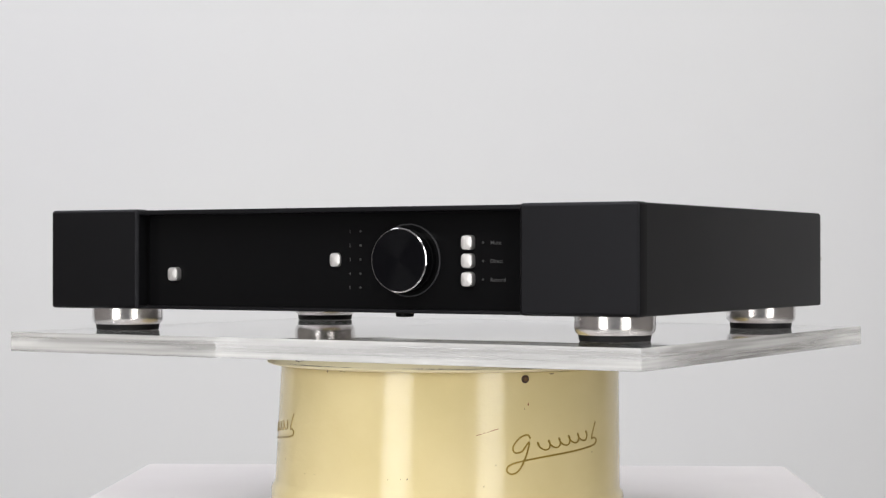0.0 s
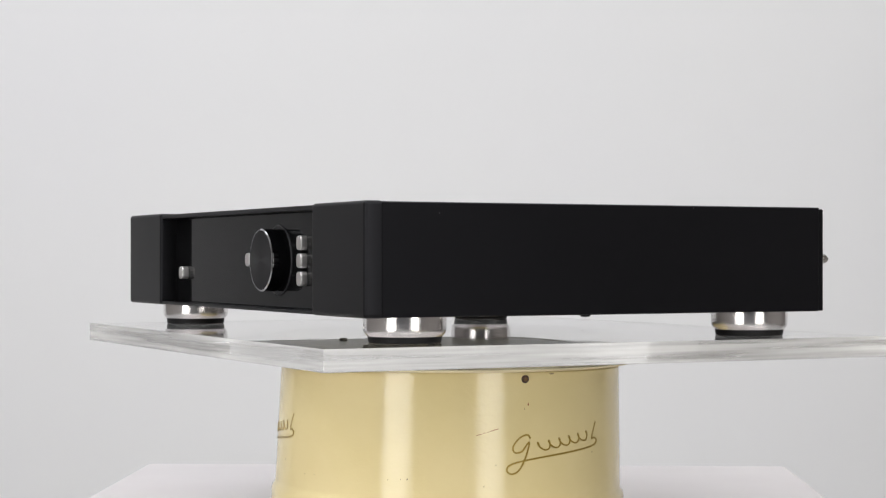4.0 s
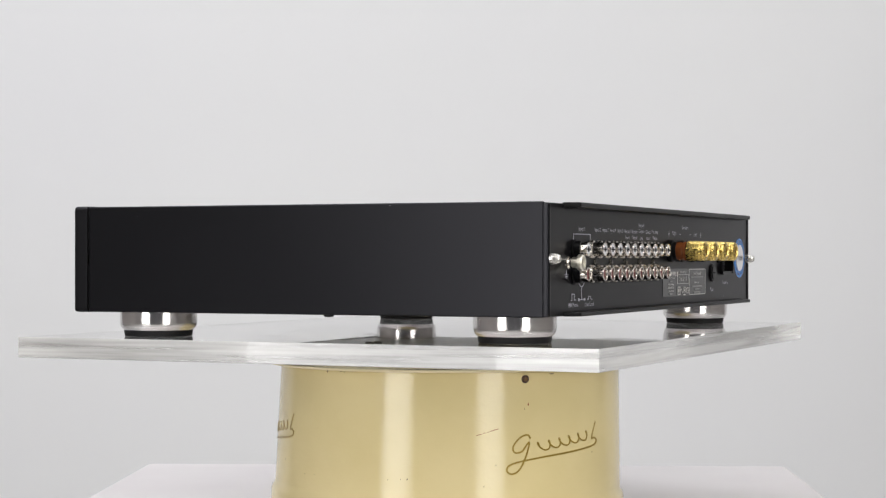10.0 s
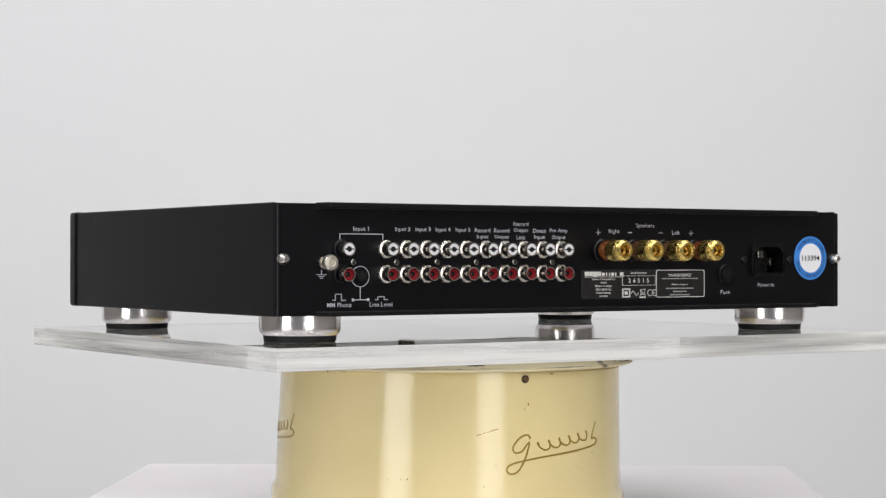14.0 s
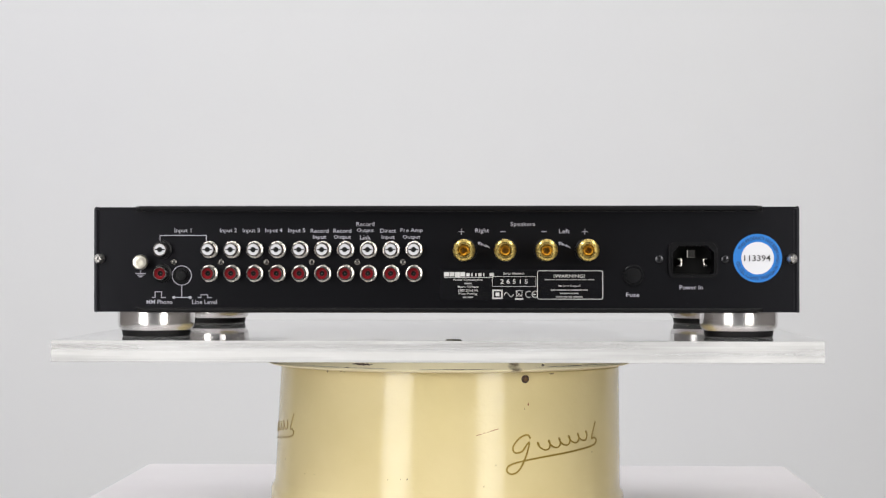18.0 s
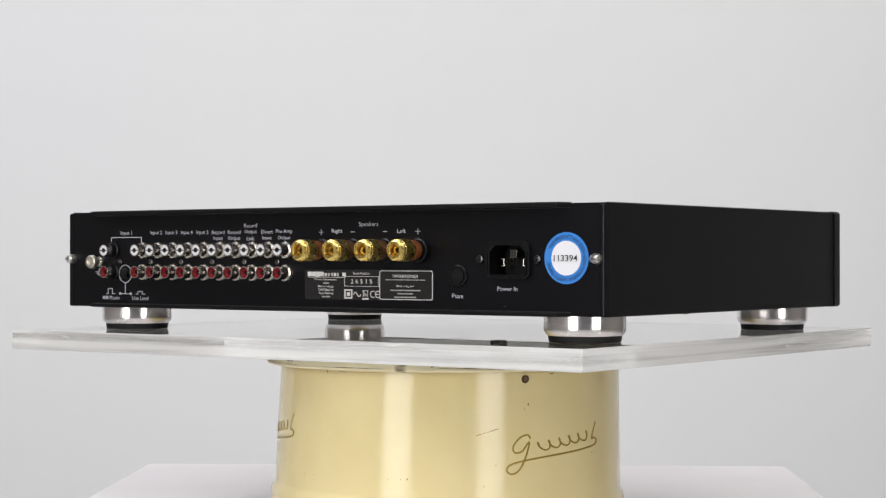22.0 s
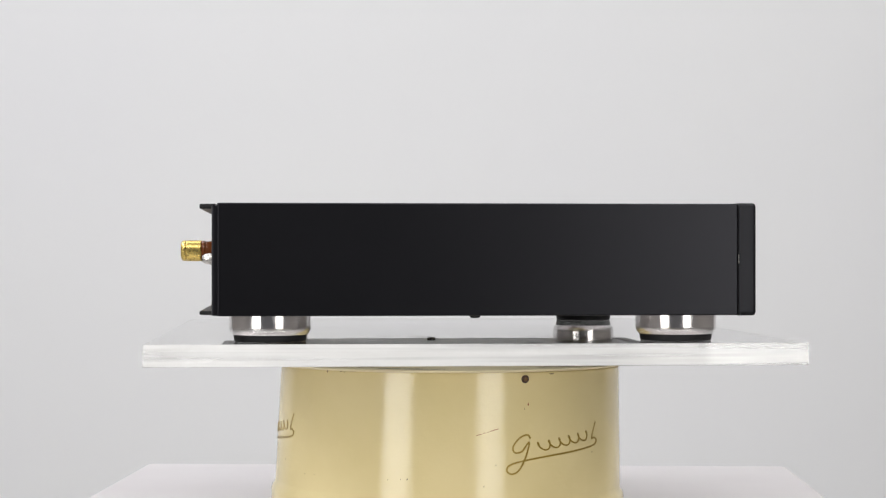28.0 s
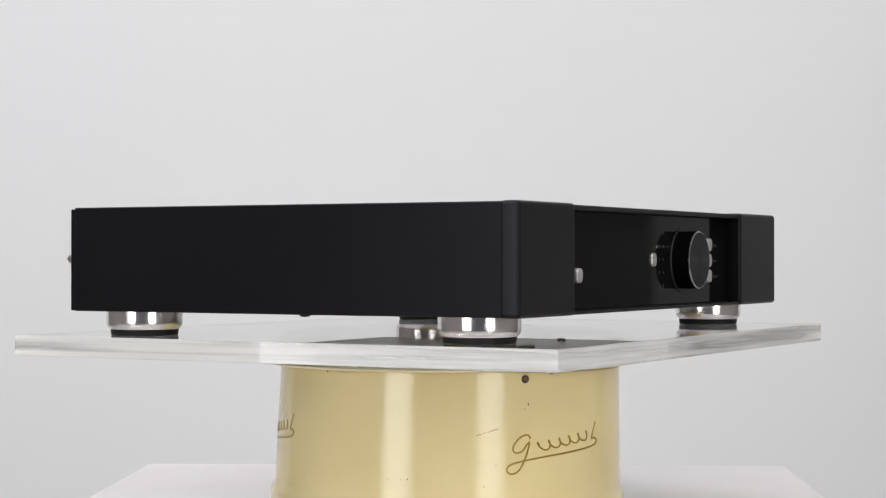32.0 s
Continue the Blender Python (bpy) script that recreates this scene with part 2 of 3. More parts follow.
structure("wall_east", boxed(2.3, 2.42, -3.42, 1.82, 0.0, 2.8), SIDE_WALL, "plain brown-grey studio side wall", "wall")
structure("ceiling", boxed(-2.42, 2.42, -3.42, 1.82, 2.8, 2.9), CEILING, "plain pale studio ceiling", "ceiling")


def softbox(eye, w, h):
    """A black-sided studio light whose lamp shines from its open front."""
    ob = new("softbox")
    ob.matrix_world = look(eye, (0, 0, eye[2]))
    bm = bmesh.new()
    for x0, x1, y0, y1 in ((-w / 2 - 0.02, -w / 2 - 0.005, -h / 2, h / 2), (w / 2 + 0.005, w / 2 + 0.02, -h / 2, h / 2), (-w / 2 - 0.02, w / 2 + 0.02, -h / 2 - 0.02, -h / 2 - 0.005), (-w / 2 - 0.02, w / 2 + 0.02, h / 2 + 0.005, h / 2 + 0.02)):
        box(bm, x0, x1, y0, y1, -0.004, 0.25)
    part("housing", bm, BLACK_PLASTIC, ob)
    part("back_plate", boxed(-w / 2 - 0.02, w / 2 + 0.02, -h / 2 - 0.02, h / 2 + 0.02, 0.25, 0.26), BLACK_PLASTIC, ob)
    part("pole", boxed(-0.015, 0.015, -eye[2], -h / 2 - 0.02, 0.1, 0.13), BLACK_PLASTIC, ob)
    part("base", boxed(-0.2, 0.2, -eye[2], -eye[2] + 0.02, -0.05, 0.3), BLACK_PLASTIC, ob)
    return tagged(ob, "tall black studio softbox shining towards the turntable", "softbox", "softboxes")


def added_lamp_tray(x, y, w, h):
    """A shallow white tray on the ceiling, added out of view round an added lamp."""
    ob = new("added_lamp_tray")
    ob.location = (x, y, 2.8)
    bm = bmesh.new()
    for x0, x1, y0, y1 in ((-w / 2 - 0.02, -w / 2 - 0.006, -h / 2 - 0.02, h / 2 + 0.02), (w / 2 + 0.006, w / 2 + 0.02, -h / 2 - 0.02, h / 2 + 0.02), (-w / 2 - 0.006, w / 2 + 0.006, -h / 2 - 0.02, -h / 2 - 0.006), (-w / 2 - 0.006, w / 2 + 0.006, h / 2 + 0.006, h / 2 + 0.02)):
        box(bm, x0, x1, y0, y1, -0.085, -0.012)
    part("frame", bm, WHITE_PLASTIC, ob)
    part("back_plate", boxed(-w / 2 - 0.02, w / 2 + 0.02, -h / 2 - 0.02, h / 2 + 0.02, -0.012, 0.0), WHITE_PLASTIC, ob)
    return tagged(ob, "unseen white tray added round an overhead fill lamp", "ceiling light", "ceiling lights")


# ---- plinth, drum, platter, plate ----
def plinth():
    ob = new("plinth")
    ob.matrix_world = pose(0, 0, 0, 0, 0, -2.0)
    top = ZP - 0.125
    part("top_slab", boxed(-0.272, 0.277, -0.25, 0.297, top - 0.022, top, 0.009, 6), PLINTH, ob)
    part("body", boxed(-0.26, 0.265, -0.24, 0.285, 0.0, top - 0.022, 0.003), PLINTH, ob)
    return tagged(ob, "white lacquered display plinth under the cream drum", "plinth")


def drum_radius(z):
    """The drum's outer radius at a height below the plate's top."""
    return 0.1163 + max(0.0, -0.0295 - z) * 0.031


def on_drum(angle, z, lift=0.0):
    r = drum_radius(z) + lift
    return Vector((r * math.sin(radians(angle)), -r * math.cos(radians(angle)), z))


def drum_stroke(bm, pts, width, lift=0.00025):
    """A thin raised stroke on the drum through (angle, height) points."""
    rows = []
    for i, (a, z) in enumerate(pts):
        a0, z0 = pts[max(i - 1, 0)]
        a1, z1 = pts[min(i + 1, len(pts) - 1)]
        d = Vector((radians(a1 - a0) * 0.118, z1 - z0))
        if d.length < 1e-9:
            d = Vector((1, 0))
        n = Vector((-d.y, d.x)).normalized() * width / 2
        da = math.degrees(n.x / 0.118)
        rows.append([bm.verts.new(on_drum(a + s * da, z + s * n.y, l)) for s, l in ((1, -0.0002), (1, lift), (-1, lift), (-1, -0.0002))])
    for p, q in zip(rows, rows[1:]):
        for i in range(4):
            j = (i + 1) % 4
            bm.faces.new((p[i], p[j], q[j], q[i]))
    bm.faces.new(rows[0])
    bm.faces.new(rows[-1])
    return bm


def smooth_path(pts, n=8):
    """Catmull-Rom through a few control points."""
    out = []
    for i in range(len(pts) - 1):
        p0, p1, p2, p3 = (Vector(pts[min(max(k, 0), len(pts) - 1)]) for k in (i - 1, i, i + 1, i + 2))
        for k in range(n):
            t = k / n
            out.append(tuple(0.5 * ((2 * p1) + (p2 - p0) * t + (2 * p0 - 5 * p1 + 4 * p2 - p3) * t * t + (3 * p1 - p0 - 3 * p2 + p3) * t ** 3)))
    return out + [tuple(pts[-1])]


def flourish(shift):
    """An ornamental gilt scroll: an open loop, a running wave, a tall end stroke and a rising underline."""
    bm = bmesh.new()
    loop = [(25.8, -0.0635), (24.6, -0.0612), (22.0, -0.0632), (19.9, -0.0685), (20.4, -0.0722), (22.8, -0.0716), (24.6, -0.0672), (25.4, -0.0664), (24.2, -0.075), (22.0, -0.0832), (19.6, -0.0858), (17.9, -0.0838), (18.6, -0.0805), (22.0, -0.0782), (30.0, -0.0756), (40.0, -0.0734), (49.0, -0.0715), (53.6, -0.0698), (54.8, -0.0672), (53.6, -0.0654), (52.0, -0.066)]
    drum_stroke(bm, [(a + shift, z) for a, z in smooth_path(loop, 10)], 0.0011)
    wave = []
    for i in range(200):
        k = i / 199
        turns = 2 * math.pi * 5.5 * k
        wave.append((27.9 + 22.6 * k + 1.15 * math.cos(turns + 0.5) + shift, -0.0692 + 0.0062 * k + 0.0027 * math.sin(turns)))
    drum_stroke(bm, wave, 0.0010)
    drum_stroke(bm, [(a + shift, z) for a, z in smooth_path([(54.3, -0.0552), (53.0, -0.0602), (52.2, -0.0640), (52.0, -0.0660)], 8)], 0.0009)
    return bm


def drum():
    ob = new("drum_stand")
    ob.matrix_world = pose(0.0006, 0, ZP, 0, 1.2, 0)
    profile = [(0.0, -0.1255), (0.1200, -0.1255), (0.1212, -0.1240), (0.1212, -0.1098), (0.1205, -0.1068), (0.1189, -0.1045)]
    profile += [(drum_radius(z), z) for z in (-0.102, -0.085, -0.07, -0.055, -0.04, -0.0295, -0.0240, -0.0218)] + [(0.1150, -0.0205), (0.0, -0.0205)]
    part("body", lathe(profile, 128), CREAM, ob)
    for shift in (0.4, -115.3):
        part("gilt_scroll", flourish(shift), GILT, ob, "worn gilt script-like ornament")
    at = on_drum(24.18, -0.0259, -0.0003)
    tilt = Euler((0, 0, radians(24.18))).to_matrix()
    rivet = put("rivet", finish("rivet", lathe([(0.0, 0.002), (0.0026, 0.002), (0.0026, -0.0006), (0.0019, -0.0013), (0.0, -0.0011)], 24, "y"), CHIP), ob, at, "dark aged brass rivet", tilt)
    put("rivet_core", finish("rivet_core", lathe([(0.0, 0.001), (0.0014, 0.001), (0.0012, -0.0019), (0.0, -0.0021)], 16, "y"), BRASS), rivet)
    rng = random.Random(4)
    for a, z, w, h, m in ((25.35, -0.0418, 0.0012, 0.0022, RUST), (-42.8, -0.0246, 0.0011, 0.0022, CHIP), (-41.9, -0.0238, 0.0024, 0.0009, CHIP), (-37.0, -0.0243, 0.0015, 0.0008, CHIP), (-35.6, -0.0246, 0.0011, 0.0008, CHIP), (33.8, -0.0227, 0.0042, 0.0009, CHIP), (-18.8, -0.0909, 0.0008, 0.0008, CHIP), (-12.5, -0.0899, 0.0009, 0.0013, CHIP), (-14.5, -0.0903, 0.0007, 0.0006, CHIP), (-66.0, -0.0860, 0.0009, 0.0016, CHIP), (-52.0, -0.0925, 0.0011, 0.0006, CHIP), (-47.0, -0.0922, 0.0010, 0.0006, CHIP), (14.7, -0.0800, 0.0006, 0.0010, CHIP), (11.0, -0.0935, 0.0006, 0.0007, CHIP), (52.5, -0.0745, 0.0007, 0.0014, CHIP), (24.0, -0.0447, 0.0004, 0.001, CHIP)):
        bm = bmesh.new()
        vs = []
        for i in range(9):
            t = 2 * math.pi * i / 9
            k = rng.uniform(0.6, 1.15)
            vs.append(bm.verts.new(on_drum(a + math.degrees(w / 2 * k * math.cos(t) / 0.118), z + h / 2 * k * math.sin(t), 0.00015)))
        bm.faces.new(vs)
        part("paint_chip", bm, m, ob)
    for a0, a1 in ((8.4, 10.1), (10.7, 11.3), (11.9, 12.3), (12.8, 15.5)):
        zs = [-0.0616 + (a - 8.4) / 7.1 * 0.0044 for a in (a0, (a0 + a1) / 2, a1)]
        part("scratch", drum_stroke(bmesh.new(), [(a0, zs[0]), ((a0 + a1) / 2, zs[1] + 0.0002), (a1, zs[2])], 0.0004, 0.00015), RUST, ob)
    return tagged(ob, "cream enamelled drum stand with worn gilt ornament and chips", "stand")


def platter():
    ob = new("turntable_platter")
    ob.location = (0, 0, ZP)
    part("disc", lathe([(0.0, -0.0222), (0.1205, -0.0222), (0.1236, -0.0217), (0.1252, -0.0211), (0.1256, -0.0206), (0.1252, -0.0202), (0.1120, -0.0122), (0.1110, -0.0119), (0.0, -0.0119)], 128), PLATTER_CREAM, ob)
    rng = random.Random(9)
    for k in range(20):
        a0, r = rng.uniform(0, 360), rng.uniform(0.114, 0.1240)
        bm = bmesh.new()
        span, wide = rng.uniform(1.0, 9.0), rng.uniform(0.0003, 0.0010)
        n = 8
        rows = []
        for i in range(n + 1):
            a, rr = radians(a0 + span * i / n), r + rng.uniform(-0.0006, 0.0006)
            w = wide * (0.3 + 0.7 * math.sin(math.pi * i / n))
            rows.append([bm.verts.new(((rr + s * w) * math.cos(a), (rr + s * w) * math.sin(a), -0.0200 + (0.1252 - rr - s * w) * 0.606)) for s in (-1, 1)])
        for p, q in zip(rows, rows[1:]):
            bm.faces.new((p[0], p[1], q[1], q[0]))
        part("wear_mark", bm, CHIP, ob)
    for k in range(9):
        a0, span, n = 40 * k + rng.uniform(-8, 8), rng.uniform(16, 36), 24
        bm, rows = bmesh.new(), []
        r = rng.choice((0.1244, 0.1247, 0.1236))
        for i in range(n + 1):
            a, w = radians(a0 + span * i / n), 0.0003 * rng.uniform(0.25, 1.3) * math.sin(math.pi * (i + 0.4) / (n + 0.8))
            rows.append([bm.verts.new(((r + q) * math.cos(a), (r + q) * math.sin(a), -0.02005 + (0.1252 - r - q) * 0.606)) for q in (-w, w)])
        for p, q in zip(rows, rows[1:]):
            bm.faces.new((p[0], p[1], q[1], q[0]))
        part("worn_edge", bm, CHIP, ob)
    return tagged(ob, "worn cream turntable disc turning on the drum", "turntable")


def plate():
    bm = boxed(-0.2265, 0.2300, -0.1906, 0.1906, -0.0118, 0.0010)
    bmesh.ops.rotate(bm, verts=bm.verts, cent=(0, 0, 0), matrix=Matrix.Rotation(radians(-0.33), 3, "Z"))
    bmesh.ops.bevel(bm, geom=list(bm.edges), offset=0.00015, segments=1, affect="EDGES", profile=0.5)
    ob = put("acrylic_plate", finish("acrylic_plate", bm, ACRYLIC))
    ob.data.materials.append(ACRYLIC_EDGE)
    for face in ob.data.polygons:
        face.material_index = 1 if abs(face.normal.z) < 0.9 else 0
    ob.location = (0, 0, ZP)
    ob.visible_shadow = False
    # fine scuffs on the upper face
    rng = random.Random(21)
    for k in range(34):
        x, y, way, length = rng.uniform(-0.21, 0.21), rng.uniform(-0.175, 0.175), rng.uniform(0, math.pi), rng.uniform(0.006, 0.030)
        n, rows, mark = 8, [], bmesh.new()
        curl = rng.uniform(-0.9, 0.9)
        for i in range(n + 1):
            a, w = way + curl * (i / n - 0.5), 0.00035 * rng.uniform(0.3, 1.0) * math.sin(math.pi * (i + 0.3) / (n + 0.6))
            at = Vector((x, y)) + Vector((math.cos(way), math.sin(way))) * length * (i / n - 0.5) + Vector((-math.sin(way), math.cos(way))) * curl * length * (i / n - 0.5) ** 2
            side = Vector((-math.sin(a), math.cos(a))) * w
            rows.append([mark.verts.new((*(at + q * side), 0.00115)) for q in (-1, 1)])
        for p, q in zip(rows, rows[1:]):
            mark.faces.new((p[0], p[1], q[1], q[0]))
        part("scuff", mark, SCUFF, ob)
    return tagged(ob, "thick clear acrylic plate with polished edges on the turntable", "plate")


# ---- the amplifier ----
XL, XR, YF, YB, Z0, Z1 = -0.2176, 0.2144, -0.1611, 0.1531, 0.0164, 0.0818
BXL, BXR = -0.2167, 0.2135
WIN_L, WIN_R, YP, SEAM = -0.1433, 0.1382, -0.1490, -0.1506


def case(amp):
    side = boxed(-0.0009, 0.0009, SEAM + 0.0001, 0.1507, Z0 + 0.0002, Z1 - 0.0004, 0.0008, 3)
    me = finish("side_panel", side, POWDER)
    put("side_panel", me, amp, (BXL + 0.0009, 0, 0))
    put("side_panel", me, amp, (BXR - 0.0009, 0, 0))
    part("top_cover", boxed(BXL + 0.0012, BXR - 0.0012, SEAM + 0.0006, 0.1494, Z1 - 0.0022, Z1 - 0.0007, 0.0004), POWDER, amp)
    part("bottom_plate", boxed(BXL + 0.0012, BXR - 0.0012, SEAM + 0.0006, 0.1494, Z0 + 0.0004, Z0 + 0.0020, 0.0004), POWDER, amp)
    for x0, x1 in ((BXL + 0.0007, WIN_L - 0.004), (WIN_R + 0.004, BXR - 0.0007)):
        part("seam_strip", boxed(x0, x1, SEAM - 0.0006, SEAM + 0.0008, Z0 + 0.0008, Z1 - 0.0010), SEAM_AND_SHADE, amp)
    # metal slips added to draw the small light reflection at each seam
    for x in (BXL - 0.0001, BXR + 0.0001):
        part("seam_glint", boxed(x - 0.0006, x + 0.0006, SEAM - 0.0004, SEAM - 0.0001, 0.0460, 0.0522), BLACK_SCREW, amp, "thin metal slip added for the small glint at the seam")
    # back panel round the inlet's hole
    hx0, hx1, hz0, hz1 = -0.1650, -0.1400, 0.0400, 0.0575
    bm = bmesh.new()
    for x0, x1, z0, z1 in ((BXL + 0.0003, hx0, 0.0170, 0.0804), (hx1, BXR - 0.0003, 0.0170, 0.0804), (hx0, hx1, 0.0170, hz0), (hx0, hx1, hz1, 0.0804)):
        box(bm, x0, x1, 0.1518, YB, z0, z1)
    part("back_panel", bm, POWDER, amp)
    for name, z0, z1 in (("top_flange", 0.0785, 0.0815), ("bottom_flange", 0.0167, 0.0191)):
        bm = boxed(-0.1944, 0.1879, YB - 0.001, 0.1620, z0, z1, 0.0007)
        for v in bm.verts:
            if abs(v.co.x) > 0.15 and v.co.y > YB + 0.004:
                v.co.x -= math.copysign(0.004, v.co.x)
        part(name, bm, BLACK_PLASTIC, amp)
    # dark strips that put the flanges' contact shade on the panel
    for z0, z1 in ((0.0780, 0.0787), (0.0189, 0.0195)):
        part("flange_shade", boxed(-0.1942, 0.1877, YB - 0.0004, YB + 0.0004, z0, z1), SEAM_AND_SHADE, amp)
    for x0, x1 in ((BXL + 0.0002, BXL + 0.0036), (BXR - 0.0036, BXR - 0.0002)):
        part("rear_edge", boxed(x0, x1, 0.1484, 0.1538, Z0 + 0.0005, Z1 - 0.0018, 0.0006, 2), POWDER, amp)
    speck = finish("dust_speck", lathe([(0.0, 0.0), (0.00025, 0.0), (0.0002, 0.00012), (0.0, 0.0002)], 8, "z"), WHITE_PAPER)
    for at in ((BXR, -0.1149, 0.0750), (BXR, 0.0563, 0.0799), (-0.1491, YB, 0.0220)):
        put("dust_speck", speck, amp, at)
    head = lathe([(0.0, 0.003), (0.0034, 0.003), (0.0034, 0.0), (0.0028, -0.0013), (0.0, -0.0017)], 20)
    me = finish("base_screw", head, BLACK_PLASTIC)
    for x, y in ((-0.1835, 0.0), (0.181, 0.0)):
        put("base_screw", me, amp, (x, y, Z0 - 0.0006))
    bolt = lathe([(0.0, 0.003), (0.0062, 0.003), (0.0062, -0.0032), (0.0055, -0.0045), (0.0, -0.0048)], 20)
    put("base_bolt", finish("base_bolt", bolt, BLACK_PLASTIC), amp, (-0.0007, -0.0590, Z0 - 0.0010))


def foot_meshes():
    alu = lathe([(0.0, 0.0172), (0.0238, 0.0172), (0.0240, 0.0170), (0.0240, 0.0168), (0.0240, 0.0096), (0.02394, 0.0088), (0.02376, 0.0080), (0.02345, 0.0072), (0.02300, 0.0064), (0.02235, 0.0057), (0.0217, 0.0050), (0.0, 0.0050)], 96)
    pad = lathe([(0.0, 0.0052), (0.0214, 0.0052), (0.0215, 0.0046), (0.0211, 0.0016), (0.0206, 0.0011), (0.0, 0.0011)], 64)
    return finish("foot", alu, ALU), finish("rubber_pad", pad, RUBBER)


def front(amp):
    for x0, x1, outer in ((XL, WIN_L, -1), (WIN_R, XR, 1)):
        bm = boxed(x0, x1, YF, SEAM - 0.0003, Z0, Z1, 0.0022, 4, True)
        box(bm, x0 + (0.003 if outer < 0 else 0), x1 - (0.003 if outer > 0 else 0), SEAM - 0.001, YP + 0.0010, Z0 + 0.003, Z1 - 0.003)
        part("end_block", bm, BEZEL, amp)
    part("top_lip", boxed(WIN_L - 0.001, WIN_R + 0.001, YF + 0.0012, YP + 0.002, 0.0781, 0.0810, 0.0005), BEZEL, amp)
    part("bottom_lip", boxed(WIN_L - 0.001, WIN_R + 0.001, YF + 0.0012, YP + 0.002, 0.0167, 0.0187, 0.0005), BEZEL, amp)
    part("front_panel", boxed(WIN_L - 0.0005, WIN_R + 0.0005, YP, YP + 0.003, 0.0182, 0.0786), GLOSS, amp, "gloss black front panel")
    # volume knob
    knob = put("volume_knob", finish("volume_knob", lathe([(0.0, 0.0), (0.0195, 0.0), (0.0195, -0.0108), (0.0190, -0.0109), (0.0, -0.0109)], 96, "y"), KNOB_SIDE), amp, (0.0566, YP - 0.0008, 0.0485), "black volume knob with a polished bright edge")
    put("knob_edge", finish("knob_edge", lathe([(0.0194, -0.0104), (0.01955, -0.0105), (0.01955, -0.0111), (0.0190, -0.0116), (0.0187, -0.0116), (0.0187, -0.0104)], 96, "y"), CHROME), knob)
    put("knob_face", finish("knob_face", lathe([(0.0, -0.0100), (0.0188, -0.0100), (0.0188, -0.0114), (0.0184, -0.0115), (0.009, -0.0115), (0.0, -0.0115)], 96, "y"), KNOB_FACE), knob)
    put("knob_collar", finish("knob_collar", lathe([(0.0, 0.0), (0.0222, 0.0), (0.0222, -0.0003), (0.0218, -0.0008), (0.0, -0.0008)], 96, "y"), GLOSS), amp, (0.0566, YP + 0.0002, 0.0485))
    put("collar_edge", finish("collar_edge", lathe([(0.0215, 0.0), (0.0223, 0.0), (0.0223, -0.0006), (0.0221, -0.0009), (0.0215, -0.0009), (0.0215, 0.0)], 96, "y", capped=False), KNOB_RING), amp, (0.0566, YP + 0.0002, 0.0485))
    # buttons
    small = finish("button", pebble(0.0079, 0.0089, 0.0049), BUTTON)
    tall = finish("button", pebble(0.0079, 0.0089, 0.0057), BUTTON)
    for name, me, x, y, z in (("power_button", tall, -0.1208, 0.0, 0.0394), ("selector_button", small, 0.0036, 0.0027, 0.0487), ("mute_button", small, 0.0987, 0.0, 0.0591), ("direct_button", small, 0.0987, 0.0, 0.0482), ("record_button", small, 0.0987, 0.0, 0.0372)):
        put(name, me, amp, (x, YP + y, z), "silver push button")
    led = finish("indicator_led", lathe([(0.0, 0.001), (0.0008, 0.001), (0.0008, -0.0002), (0.0, -0.0004)], 12, "y"), LED_OFF)
    for k in range(5):
        z = 0.0663 - 0.00868 * k
        word(str(k + 1), amp, (0.0143, YP - 0.0003, z), 0.0, 0.0021, DIM_LEGEND, False, "input_number")
        put("indicator_led", led, amp, (0.0218, YP, z))
    for text, z, w in (("Mute", 0.0590, 0.0072), ("Direct", 0.0481, 0.0082), ("Record", 0.0371, 0.0100)):
        word(text, amp, (0.1132 + w / 2, YP - 0.0003, z), w, 0.0024, DIM_LEGEND, False, "button_word")
        put("indicator_led", led, amp, (0.1079, YP, z))


